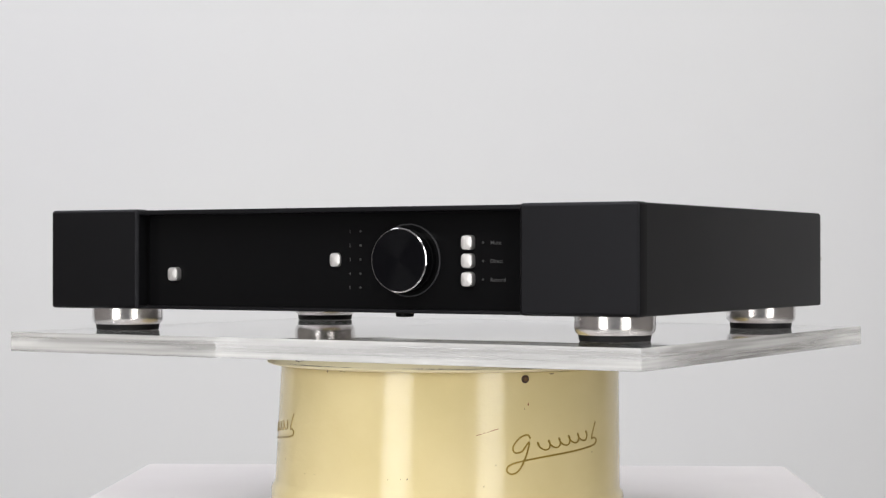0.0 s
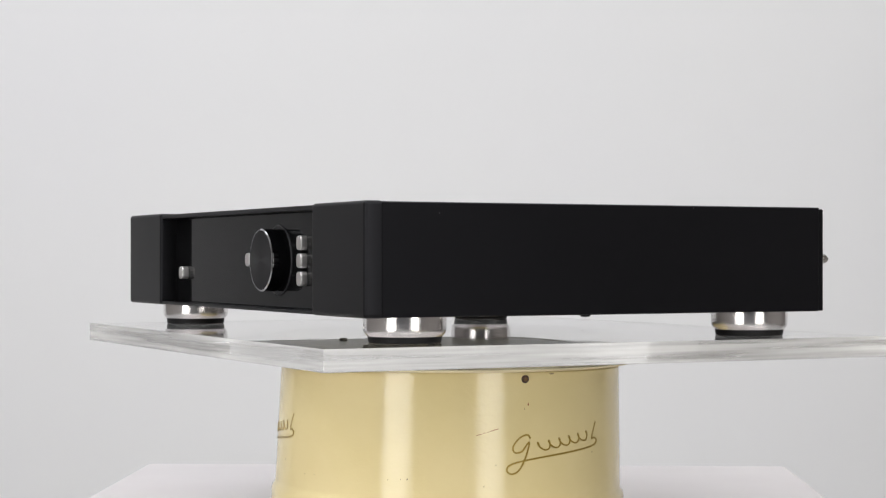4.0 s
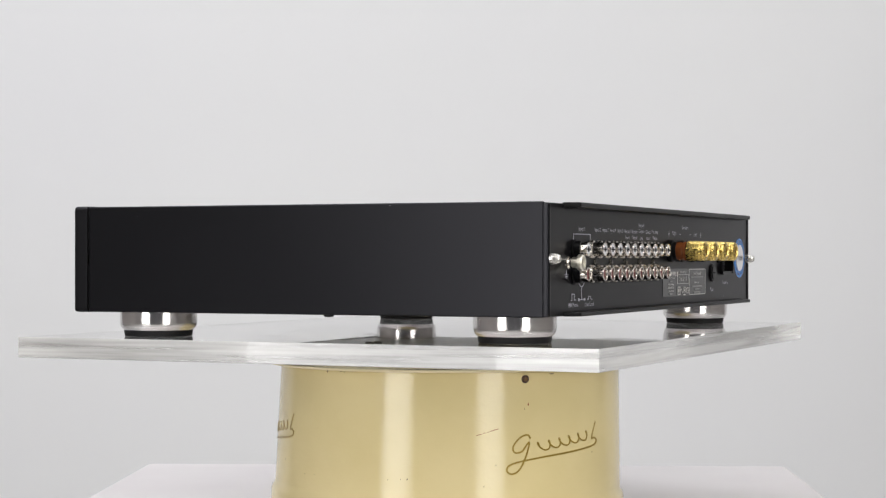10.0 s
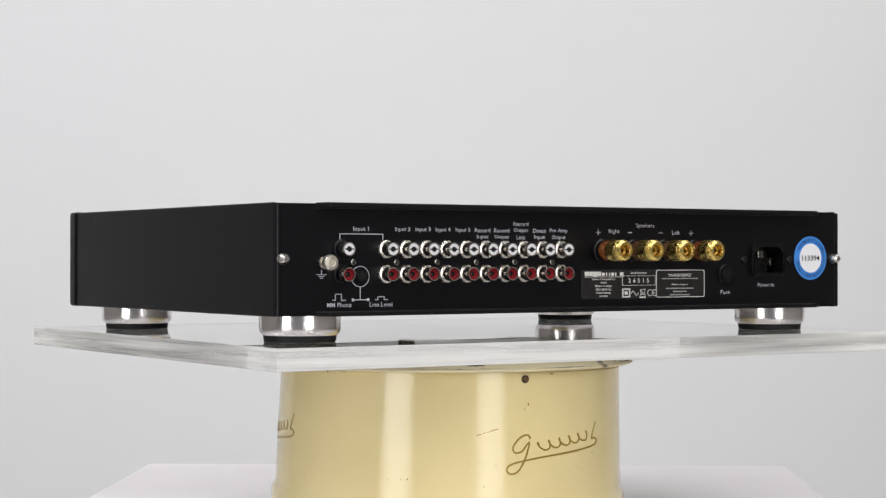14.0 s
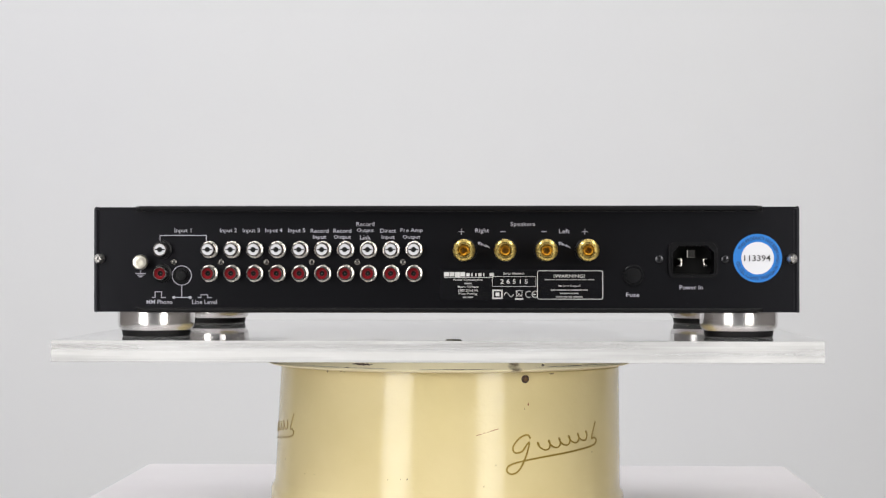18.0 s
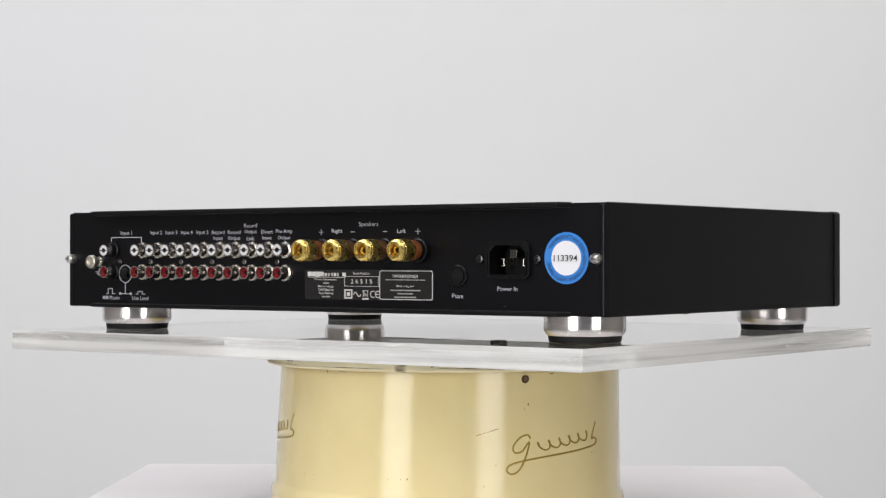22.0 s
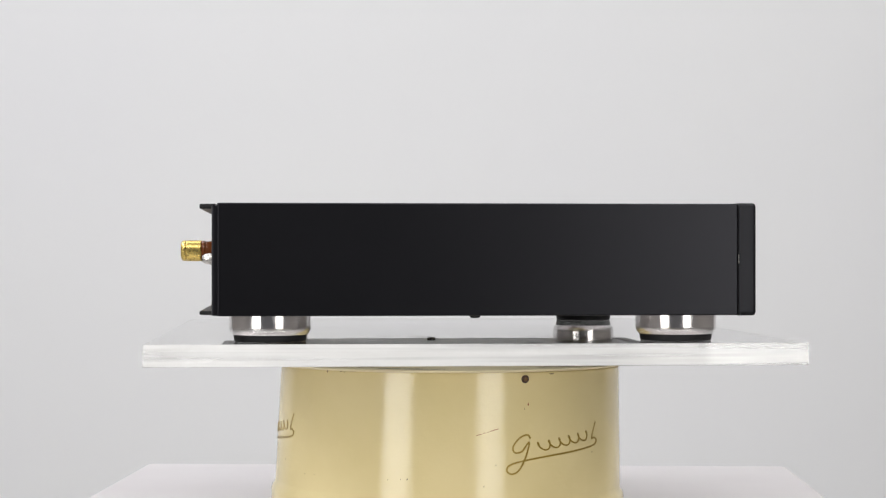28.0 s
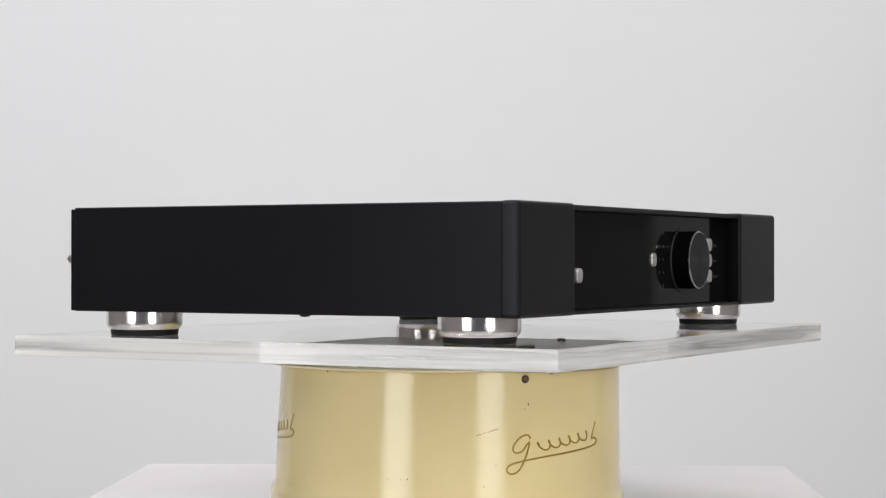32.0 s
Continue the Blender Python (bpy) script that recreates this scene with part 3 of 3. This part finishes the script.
def back(amp):
    # phono sockets
    base = finish("socket", lathe([(0.0, 0.0), (0.0054, 0.0), (0.0054, 0.0014), (0.0051, 0.0020), (0.0045, 0.0023), (0.0, 0.0023)], 28, "y"), DULL_NICKEL)
    dark = finish("socket_mount", lathe([(0.0, 0.0), (0.0058, 0.0), (0.0058, 0.0012), (0.0049, 0.0016), (0.0047, 0.0052), (0.0, 0.0052)], 28, "y"), BLACK_PLASTIC)
    barrel = finish("barrel", lathe([(0.0036, 0.0006), (0.0042, 0.0012), (0.0042, 0.0086), (0.0040, 0.0092), (0.0035, 0.0092), (0.0033, 0.0086), (0.0033, 0.0060)], 28, "y"), BARREL)
    inner, bore = {}, {}
    for key, mat, front_y, r in (("white", WHITE_PLASTIC, 0.0090, 0.00155), ("red", RED_PLASTIC, 0.0074, 0.0017)):
        inner[key] = finish("insulator", lathe([(0.0, 0.0012), (0.0034, 0.0012), (0.0034, front_y - 0.0002), (0.0032, front_y), (r, front_y), (r - 0.0002, front_y - 0.0020), (0.0, front_y - 0.0020)], 24, "y"), mat)
        bore[key] = finish("bore", lathe([(0.0, front_y - 0.0019), (r - 0.0001, front_y - 0.0019), (r - 0.0001, front_y - 0.0006), (0.0, front_y - 0.0016)], 16, "y"), HOLE_SHADE)
    # slot and bore mouth: flat black pieces drawn for the openings' shade
    slot = finish("slot", boxed(-0.0030, 0.0030, 0.0088, 0.0091, -0.00035, 0.00035), HOLE_SHADE)
    bore_disc = finish("bore_mouth_shade", lathe([(0.0, 0.0089), (0.0016, 0.0089), (0.0016, 0.00912), (0.0, 0.00912)], 16, "y"), HOLE_SHADE)
    xs = [0.1712] + [0.1421 - 0.01392 * k for k in range(10)]
    for k, x in enumerate(xs):
        for key, z in (("white", 0.0550), ("red", 0.0405)):
            s = put("phono_socket", dark if k == 0 else base, amp, (x, YB, z), f"{key} phono socket")
            put("barrel", barrel, s)
            put("insulator", inner[key], s)
            put("bore", bore[key], s)
            if key == "white":
                put("bore_mouth_shade", bore_disc, s)
                put("slot", slot, s)
    screw = finish("screw", cross_head(0.0021), BLACK_SCREW)
    for x in (0.1640, 0.1351, 0.1072, 0.0794, 0.0516, 0.0237):
        put("socket_screw", screw, amp, (x, YB, 0.0474))
    big = finish("panel_screw", cross_head(0.0033, 0.0060), SCREW_STEEL)
    for x in (0.2098, -0.2118):
        put("panel_screw", big, amp, (x, YB, 0.0494))
    # binding posts
    post = finish("binding_post", lathe([(0.0, 0.0), (0.0074, 0.0), (0.0074, 0.0030), (0.0064, 0.0036), (0.0062, 0.0060), (0.0, 0.0060)], 32, "y"), BLACK_PLASTIC)
    collar, neck = {}, {}
    for key, mat in (("red", ORANGE_COLLAR), ("black", BROWN_COLLAR)):
        neck[key] = finish("neck", lathe([(0.0, 0.0058), (0.0059, 0.0058), (0.0061, 0.0062), (0.0060, 0.0100), (0.0055, 0.0106), (0.0, 0.0106)], 32, "y"), mat)
        collar[key] = finish("collar", lathe([(0.0, 0.0104), (0.0061, 0.0104), (0.0064, 0.0108), (0.0064, 0.0126), (0.0, 0.0128)], 32, "y"), mat)
    steps = [(0.0058, 0.0126), (0.0064, 0.0130)] + [(0.0065, 0.0134 + 0.0006 * k) for k in range(15)]
    steps += [(0.0062, 0.0224), (0.0066, 0.0228), (0.0066, 0.0238), (0.0061, 0.0249), (0.0050, 0.0257), (0.0038, 0.0258), (0.0034, 0.0250), (0.0032, 0.0150), (0.0, 0.0150)]
    cap = finish("cap", lathe(steps, 60, "y", None, 0.00015, (0.0133, 0.0219)), GOLD, True, 12)
    pin = finish("centre_pin", lathe([(0.0, 0.0145), (0.0030, 0.0145), (0.0030, 0.0226), (0.0022, 0.0230), (0.0014, 0.0222), (0.0012, 0.0152), (0.0, 0.0152)], 20, "y"), SHADED_GOLD)
    for x, key in ((-0.0140, "red"), (-0.0387, "black"), (-0.0634, "black"), (-0.0882, "red")):
        p = put("binding_post", post, amp, (x, YB, 0.0545), "gold-plated loudspeaker binding post")
        put("collar", collar[key], p, (0, 0, 0), f"{'amber' if key == 'red' else 'dark brown'} collar")
        put("neck", neck[key], p)
        put("cap", cap, p)
        put("centre_pin", pin, p)
    # ground terminal, mode switch
    g = put("ground_terminal", finish("ground_terminal", lathe([(0.0, 0.0), (0.0036, 0.0), (0.0036, 0.0015), (0.0022, 0.0018), (0.0022, 0.0060), (0.0, 0.0060)], 24, "y"), NICKEL), amp, (0.1832, YB, 0.0473), "nickel ground terminal")
    put("cap", finish("cap", lathe([(0.0, 0.0035), (0.0026, 0.0035)] + [(0.0030, 0.0038 + 0.0008 * k) for k in range(4)] + [(0.0030, 0.0068), (0.0042, 0.0071), (0.0045, 0.0075)] + [(0.0045, 0.0076 + 0.0006 * k) for k in range(4)] + [(0.0044, 0.0098), (0.0040, 0.0104), (0.0023, 0.0106), (0.0021, 0.0101), (0.0013, 0.0101), (0.0011, 0.0095), (0.0, 0.0095)], 36, "y", None, 0.00014, (0.0037, 0.0095)), PALE_NICKEL), g)
    sw = put("mode_switch", finish("mode_switch", lathe([(0.0, 0.0), (0.0048, 0.0), (0.0048, 0.0004), (0.0036, 0.0004), (0.0036, 0.0024), (0.0031, 0.0030), (0.0, 0.0032)], 28, "y"), BLACK_PLASTIC), amp, (0.1592, YB, 0.0392), "black round push switch")
    put("cap", finish("switch_cap", lathe([(0.0, 0.0028), (0.0022, 0.0028), (0.0021, 0.0034), (0.0, 0.0036)], 20, "y"), RUBBER), sw)
    # fuse holder
    fuse = put("fuse_holder", finish("fuse_holder", lathe([(0.0, 0.0), (0.0065, 0.0), (0.0065, 0.0010), (0.0060, 0.0014), (0.0053, 0.0014), (0.0052, 0.0009), (0.0, 0.0009)], 36, "y"), INLET_PLASTIC), amp, (-0.1165, YB, 0.0393), "round black fuse holder")
    put("cap", finish("fuse_cap", lathe([(0.0, 0.0006), (0.0048, 0.0006), (0.0046, 0.0019), (0.0, 0.0021)], 32, "y"), INLET_PLASTIC), fuse)
    # black bar in place of a cut slot, its shade put in the colour
    put("slot", finish("fuse_slot", boxed(-0.0026, 0.0026, 0.0019, 0.0023, -0.0004, 0.0004), HOLE_SHADE), fuse)
    # mains inlet
    cx, cz = -0.1525, 0.0487
    n = 6
    outer = round_rect(0.0302, 0.0219, 0.0042, n)
    inner_shape = inlet_outline(n)
    inlet = put("power_inlet", finish("power_inlet", frame_prism(outer, inner_shape, -0.0005, 0.0018), INLET_PLASTIC), amp, (cx, YB, cz), "black mains inlet socket")
    put("moulded_edge", finish("moulded_edge", frame_prism(outer, round_rect(0.0284, 0.0201, 0.0036, n), 0.0016, 0.0024), INLET_PLASTIC), inlet)
    put("cavity", finish("cavity", frame_prism([(x * 1.03, z * 1.03) for x, z in inner_shape], inner_shape, -0.0140, 0.0010), BLACK_PLASTIC), inlet)
    put("cavity_floor", finish("cavity_floor", prism([(x * 1.02, z * 1.02) for x, z in inner_shape], -0.0150, -0.0138), HOLE_SHADE), inlet)
    # blades shaped after their glints: a bright front edge with two short arms
    for x, way in ((-0.0068, -1), (0.0068, 1)):
        bm = boxed(-0.0004, 0.0004, -0.0145, -0.0040, -0.0022, 0.0022, 0.0002)
        for z in (-0.0020, 0.0020):
            x0, x1 = sorted((0.0, 0.0020 * way))
            box(bm, x0, x1, -0.0145, -0.0042, z - 0.0003, z + 0.0003)
        put("pin", finish("pin", bm, NICKEL), inlet, (x, 0, -0.0014))
    # earth pin in darker metal, for the shade deep inside the inlet
    put("earth_pin", finish("earth_pin", boxed(-0.0026, 0.0026, -0.0145, -0.0050, -0.0022, 0.0030, 0.0004), BLACK_SCREW), inlet, (0.0008, 0, 0.0034))
    rim_inner = [(x * 1.04, z * 1.05) for x, z in inner_shape]
    put("rim", finish("rim", frame_prism(rim_inner, inner_shape, 0.0016, 0.0027), INLET_PLASTIC), inlet)
    isc = finish("inlet_screw", cross_head(0.0028, 0.0016), DARK_SCREW)
    for x in (-0.1321, -0.1719):
        put("inlet_screw", isc, amp, (x, YB, 0.0491))


def inlet_outline(n):
    """The mains inlet's opening: square below, with cut corners above; as many points as round_rect gives."""
    w, h, cut, m = 0.0248 / 2, 0.0172 / 2, 0.0042, n + 1
    out = []
    for p, q in (((w, h - cut), (w - cut, h)), ((-w + cut, h), (-w, h - cut)), ((-w, -h + 0.001), (-w + 0.001, -h)), ((w - 0.001, -h), (w, -h + 0.001))):
        out += [(p[0] + (q[0] - p[0]) * i / n, p[1] + (q[1] - p[1]) * i / n) for i in range(m)]
    return out


def cross_head(r, tall=0.0014):
    """A pan-head screw that rises along +y, with a cross cut in it."""
    bm = lathe([(0.0, -0.001), (r, -0.001), (r, tall * 0.25), (r * 0.85, tall * 0.75), (r * 0.5, tall), (0.0, tall)], 20, "y")
    for w, h in ((0.6, 0.13), (0.13, 0.6)):
        box(bm, -r * w, r * w, tall * 0.98, tall * 1.04, -r * h, r * h)
    return bm


def back_print(amp):
    y = YB + 0.0003
    for text, x in (("Input 1", 0.1585), ("Input 2", 0.1305), ("Input 3", 0.1165), ("Input 4", 0.1026), ("Input 5", 0.0886)):
        word(text, amp, (x, y, 0.0664), 0.0104, 0.0032, LEGEND)
    for x, lines in ((0.0746, ("Record", "Input")), (0.0607, ("Record", "Output")), (0.0466, ("Record", "Output", "Link")), (0.0327, ("Direct", "Input")), (0.0184, ("Pre Amp", "Output"))):
        for k, text in enumerate(reversed(lines)):
            w = {"Record": 0.0110, "Input": 0.0080, "Output": 0.0104, "Link": 0.0064, "Direct": 0.0096, "Pre Amp": 0.0136}[text]
            word(text, amp, (x, y, 0.0624 + 0.0041 * k), w, 0.0030 if "p" in text else 0.0025, LEGEND)
    for text, x, z, w, h in (("Speakers", -0.0493, 0.0702, 0.0150, 0.0032), ("Right", -0.0246, 0.0663, 0.0084, 0.0032), ("Left", -0.0745, 0.0662, 0.0062, 0.0026), ("MM Phono", 0.1729, 0.0230, 0.0160, 0.0026), ("Line Level", 0.1452, 0.0230, 0.0152, 0.0026), ("Fuse", -0.1160, 0.0276, 0.0080, 0.0026), ("Power In", -0.1512, 0.0321, 0.0140, 0.0026)):
        word(text, amp, (x, y, z), w, h, LEGEND)
    for x in (-0.0120, -0.0869):
        part("plus_sign", ribbon([(x - 0.0016, 0.0659), (x + 0.0016, 0.0659), (x, 0.0659), (x, 0.0675), (x, 0.0643)], 0.0004, y), LEGEND, amp)
    for x in (-0.0372, -0.0621):
        part("minus_sign", ribbon([(x - 0.0015, 0.0659), (x + 0.0015, 0.0659)], 0.0004, y), LEGEND, amp)
    lines = [
        ("input_bracket", [[(0.1726, 0.0606), (0.1726, 0.0637), (0.1441, 0.0637), (0.1441, 0.0606)]]),
        ("ground_symbol", [[(0.1845, 0.0428), (0.1845, 0.0404)], [(0.1875, 0.0404), (0.1815, 0.0404)], [(0.1863, 0.0394), (0.1827, 0.0394)], [(0.1854, 0.0384), (0.1836, 0.0384)]]),
        ("switch_ring", [arc(0.1592, 0.0392, 0.0059, 0, 360, 40)]),
        ("switch_stem", [[(0.1592, 0.0333), (0.1592, 0.0258)], [(0.1640, 0.0258), (0.1540, 0.0258)]]),
        ("pulse_symbol", [[(0.1772, 0.0257), (0.1756, 0.0257), (0.1756, 0.0292), (0.1716, 0.0292), (0.1716, 0.0257), (0.1690, 0.0257)]]),
        ("pulse_symbol", [[(0.1492, 0.0257), (0.1474, 0.0257), (0.1474, 0.0274), (0.1432, 0.0274), (0.1432, 0.0257), (0.1408, 0.0257)]]),
        *[("zigzag_mark", [[(x, 0.0594), (x - 0.0022, 0.0577), (x - 0.0020, 0.0588), (x - 0.0048, 0.0567), (x - 0.0046, 0.0579), (x - 0.0066, 0.0562)], [(x - 0.0016, 0.0594), (x, 0.0594), (x - 0.0004, 0.0580)]]) for x in (-0.0222, -0.0712)],
    ]
    for name, strokes in lines:
        bm = bmesh.new()
        for pts in strokes:
            one = ribbon(pts, 0.00045, y)
            me = bpy.data.meshes.new("stroke")
            one.to_mesh(me)
            one.free()
            bm.from_mesh(me)
            bpy.data.meshes.remove(me)
        part(name, bm, LEGEND, amp)
    dot = finish("stem_dot", lathe([(0.0, 0.0), (0.0009, 0.0), (0.0009, 0.0003), (0.0, 0.0003)], 14, "y"), LEGEND)
    for x in (0.1640, 0.1540):
        put("stem_dot", dot, amp, (x, y, 0.0258))
    rating_label(amp)
    sticker(amp)


def rating_label(amp):
    lab = part("rating_label", prism(round_rect(0.0998, 0.0184, 0.0012, 4, -0.0486, 0.0335), YB - 0.0002, YB + 0.0003), FOIL, amp, "black foil rating label with white print")
    y = YB + 0.0006
    def bars(rows, ink=PRINT):
        for x, z, w, h in rows:
            part("print_bar", boxed(x - w / 2, x + w / 2, y - 0.0001, y + 0.0001, z - h / 2, z + h / 2), ink, lab)
    def text_row(x, z, w, h, words):
        """A line too small to read: one bar for each word."""
        at, total = x + w / 2, sum(words) + 0.6 * (len(words) - 1)
        for n in words:
            k = n / total * w
            bars([(at - k / 2, z, k, h)], FINE_PRINT)
            at -= k + 0.6 / total * w
    # the maker's mark as plain blocks
    bars([(-0.0030, 0.0400, 0.0032, 0.0027), (-0.0063, 0.0400, 0.0028, 0.0027), (-0.0095, 0.0398, 0.0030, 0.0031), (-0.0127, 0.0400, 0.0030, 0.0027)])
    for k, w in enumerate((0.0020, 0.0008, 0.0008, 0.0020, 0.0008)):
        bars([(-0.0160 - 0.0024 * k, 0.0397, w, 0.0019)])
    bars([(-0.0304, 0.0398, 0.0026, 0.0021), (-0.0165, 0.0380, 0.0300, 0.0003)])
    for text, z, w in (("Power Consumption", 0.0365, 0.0178), ("Mains Voltage", 0.0322, 0.0126), ("230V 50/60 Hz", 0.0302, 0.0122), ("Fuse Rating", 0.0280, 0.0112)):
        word(text, lab, (-0.0160, y, z), w, 0.0016, PRINT, True, "print_line")
    text_row(-0.0160, 0.0344, 0.0046, 0.0009, (4,))
    text_row(-0.0160, 0.0260, 0.0062, 0.0009, (2, 3))
    word("Serial Number", lab, (-0.0440, y, 0.0405), 0.0132, 0.0014, PRINT, True, "print_line")
    word("2 6 5 1 5", lab, (-0.0440, y, 0.0356), 0.0166, 0.0027, PRINT, True, "serial_digits")
    part("serial_frame", ribbon([(-0.0308, 0.0386), (-0.0572, 0.0386), (-0.0572, 0.0326), (-0.0308, 0.0326), (-0.0308, 0.0386)], 0.0002, y), PRINT, lab)
    part("warning_frame", frame_prism(round_rect(0.0400, 0.0176, 0.0014, 5, -0.0780, 0.0335), round_rect(0.0392, 0.0168, 0.0011, 5, -0.0780, 0.0335), y - 0.0001, y + 0.0001), PRINT, lab)
    word("!WARNING!", lab, (-0.0775, y, 0.0389), 0.0188, 0.0021, PRINT, True, "warning_word")
    text_row(-0.0775, 0.0367, 0.0300, 0.0006, (4, 2, 8, 5, 2, 3, 4))
    word("Made in England", lab, (-0.0775, y, 0.0328), 0.0130, 0.0014, PRINT, True, "print_line")
    text_row(-0.0775, 0.0304, 0.0226, 0.0008, (4, 8, 2, 9, 4))
    text_row(-0.0775, 0.0284, 0.0112, 0.0008, (8, 2, 4))
    text_row(-0.0775, 0.0263, 0.0162, 0.0008, (5, 3, 3, 7))
    part("class_symbol", ribbon([(-0.0312, 0.0302), (-0.0366, 0.0302), (-0.0366, 0.0254), (-0.0312, 0.0254), (-0.0312, 0.0302)], 0.0009, y), PRINT, lab)
    bars([(-0.0339, 0.0278, 0.0024, 0.0022)])
    part("wave_symbol", ribbon([(-0.0380 - 0.0056 * i / 16, 0.0276 + 0.0013 * math.sin(2 * math.pi * i / 16)) for i in range(17)], 0.0004, y), PRINT, lab)
    part("bin_symbol", ribbon([(-0.0452, 0.0300), (-0.0456, 0.0268), (-0.0486, 0.0268), (-0.0490, 0.0300), (-0.0452, 0.0300), (-0.0490, 0.0262), (-0.0471, 0.0281), (-0.0452, 0.0262)], 0.0003, y), PRINT, lab)
    bars([(-0.0471, 0.0250, 0.0050, 0.0009)])
    part("mark_c", ribbon(arc(-0.0530, 0.0278, 0.0019, 240, 480, 16)[::-1], 0.0005, y), PRINT, lab).matrix_local = Matrix()
    part("mark_e", ribbon(arc(-0.0568, 0.0278, 0.0019, 240, 480, 16)[::-1], 0.0005, y), PRINT, lab)
    bars([(-0.0562, 0.0278, 0.0020, 0.0005)])


def sticker(amp):
    cx, cz = -0.1913, 0.0498
    st = put("safety_sticker", finish("safety_sticker", lathe([(0.0, -0.0002), (0.0147, -0.0002), (0.0147, 0.0003), (0.0, 0.0003)], 64, "y"), BLUE_PAPER), amp, (cx, YB, cz), "round blue and white test sticker")
    put("centre_disc", finish("centre_disc", lathe([(0.0, 0.0002), (0.0098, 0.0002), (0.0098, 0.0006), (0.0, 0.0006)], 56, "y"), WHITE_PAPER), st)
    word("113394", st, (0.0002, 0.0009, 0.0), 0.0158, 0.0036, BLACK_INK, True, "digits")
    me = letters("THIS PRODUCT HAS BEEN HIGH POTENTIAL SAFETY TESTED", 0.0690, 0.0021, 0.0122, -8.0)
    me.materials.append(NAVY_INK)
    put("ring_text", me, st, (0, 0.0006, 0), "", TURN_BACK)


KNOB_SIDE = material("black_knob_side", (0.003, 0.003, 0.0035), 0.10, 0.0, Specular_IOR_Level=0.4)
KNOB_RING = grain(material("dark_grey_knob_ring", (0.034, 0.034, 0.037), 0.45, 0.0, Specular_IOR_Level=0.3), 900, 0.4)
KNOB_FACE = material("spun_black_knob_face", (0.003, 0.003, 0.004), 0.21, 0.0, Anisotropic=0.95, Specular_IOR_Level=0.10)
tangent = KNOB_FACE.node_tree.nodes.new("ShaderNodeTangent")
tangent.direction_type, tangent.axis = "RADIAL", "Y"
KNOB_FACE.node_tree.links.new(tangent.outputs[0], KNOB_FACE.node_tree.nodes["Principled BSDF"].inputs["Tangent"])


def amplifier():
    amp = new("amplifier")
    amp.location = (0, 0, ZP)
    case(amp)
    front(amp)
    foot, pad = foot_meshes()
    for x, y in ((-0.1854, -0.1200), (0.1805, -0.1206), (-0.1837, 0.1210), (0.1810, 0.1206)):
        f = put("foot", foot, amp, (x, y, 0), "polished turned aluminium foot")
        put("rubber_pad", pad, f, (0, 0, 0), "black rubber pad")
    back(amp)
    back_print(amp)
    return tagged(amp, "black stereo amplifier with silver knob edge and aluminium feet", "amplifier")


softbox(SOFT_LEFT, 0.74, 2.0)
softbox(SOFT_RIGHT, 0.68, 2.0)
for x, y, w, h, watts, colour in ADDED_OVERHEADS:
    added_lamp_tray(x, y, w, h)
plinth()
drum()
PLATTER = platter()
PLATE = plate()
AMP = amplifier()


# ---- what turns ----
def turn(t):
    """The turntable's angle in degrees, clockwise from above."""
    knots = [32 * k / 7 for k in range(8)]
    return -29.776 - 8.3976 * t + float(np.interp(t, knots, [0, 0.273, 0.054, 0.045, -1.093, -1.244, -0.509, 0]))


def motions():
    rows = [(t, pose(0, 0, ZP, 0, 0, turn(t))) for t in (32 * k / 14 for k in range(15))]
    for thing in (AMP, PLATE, PLATTER):
        walk(thing, rows)


motions()
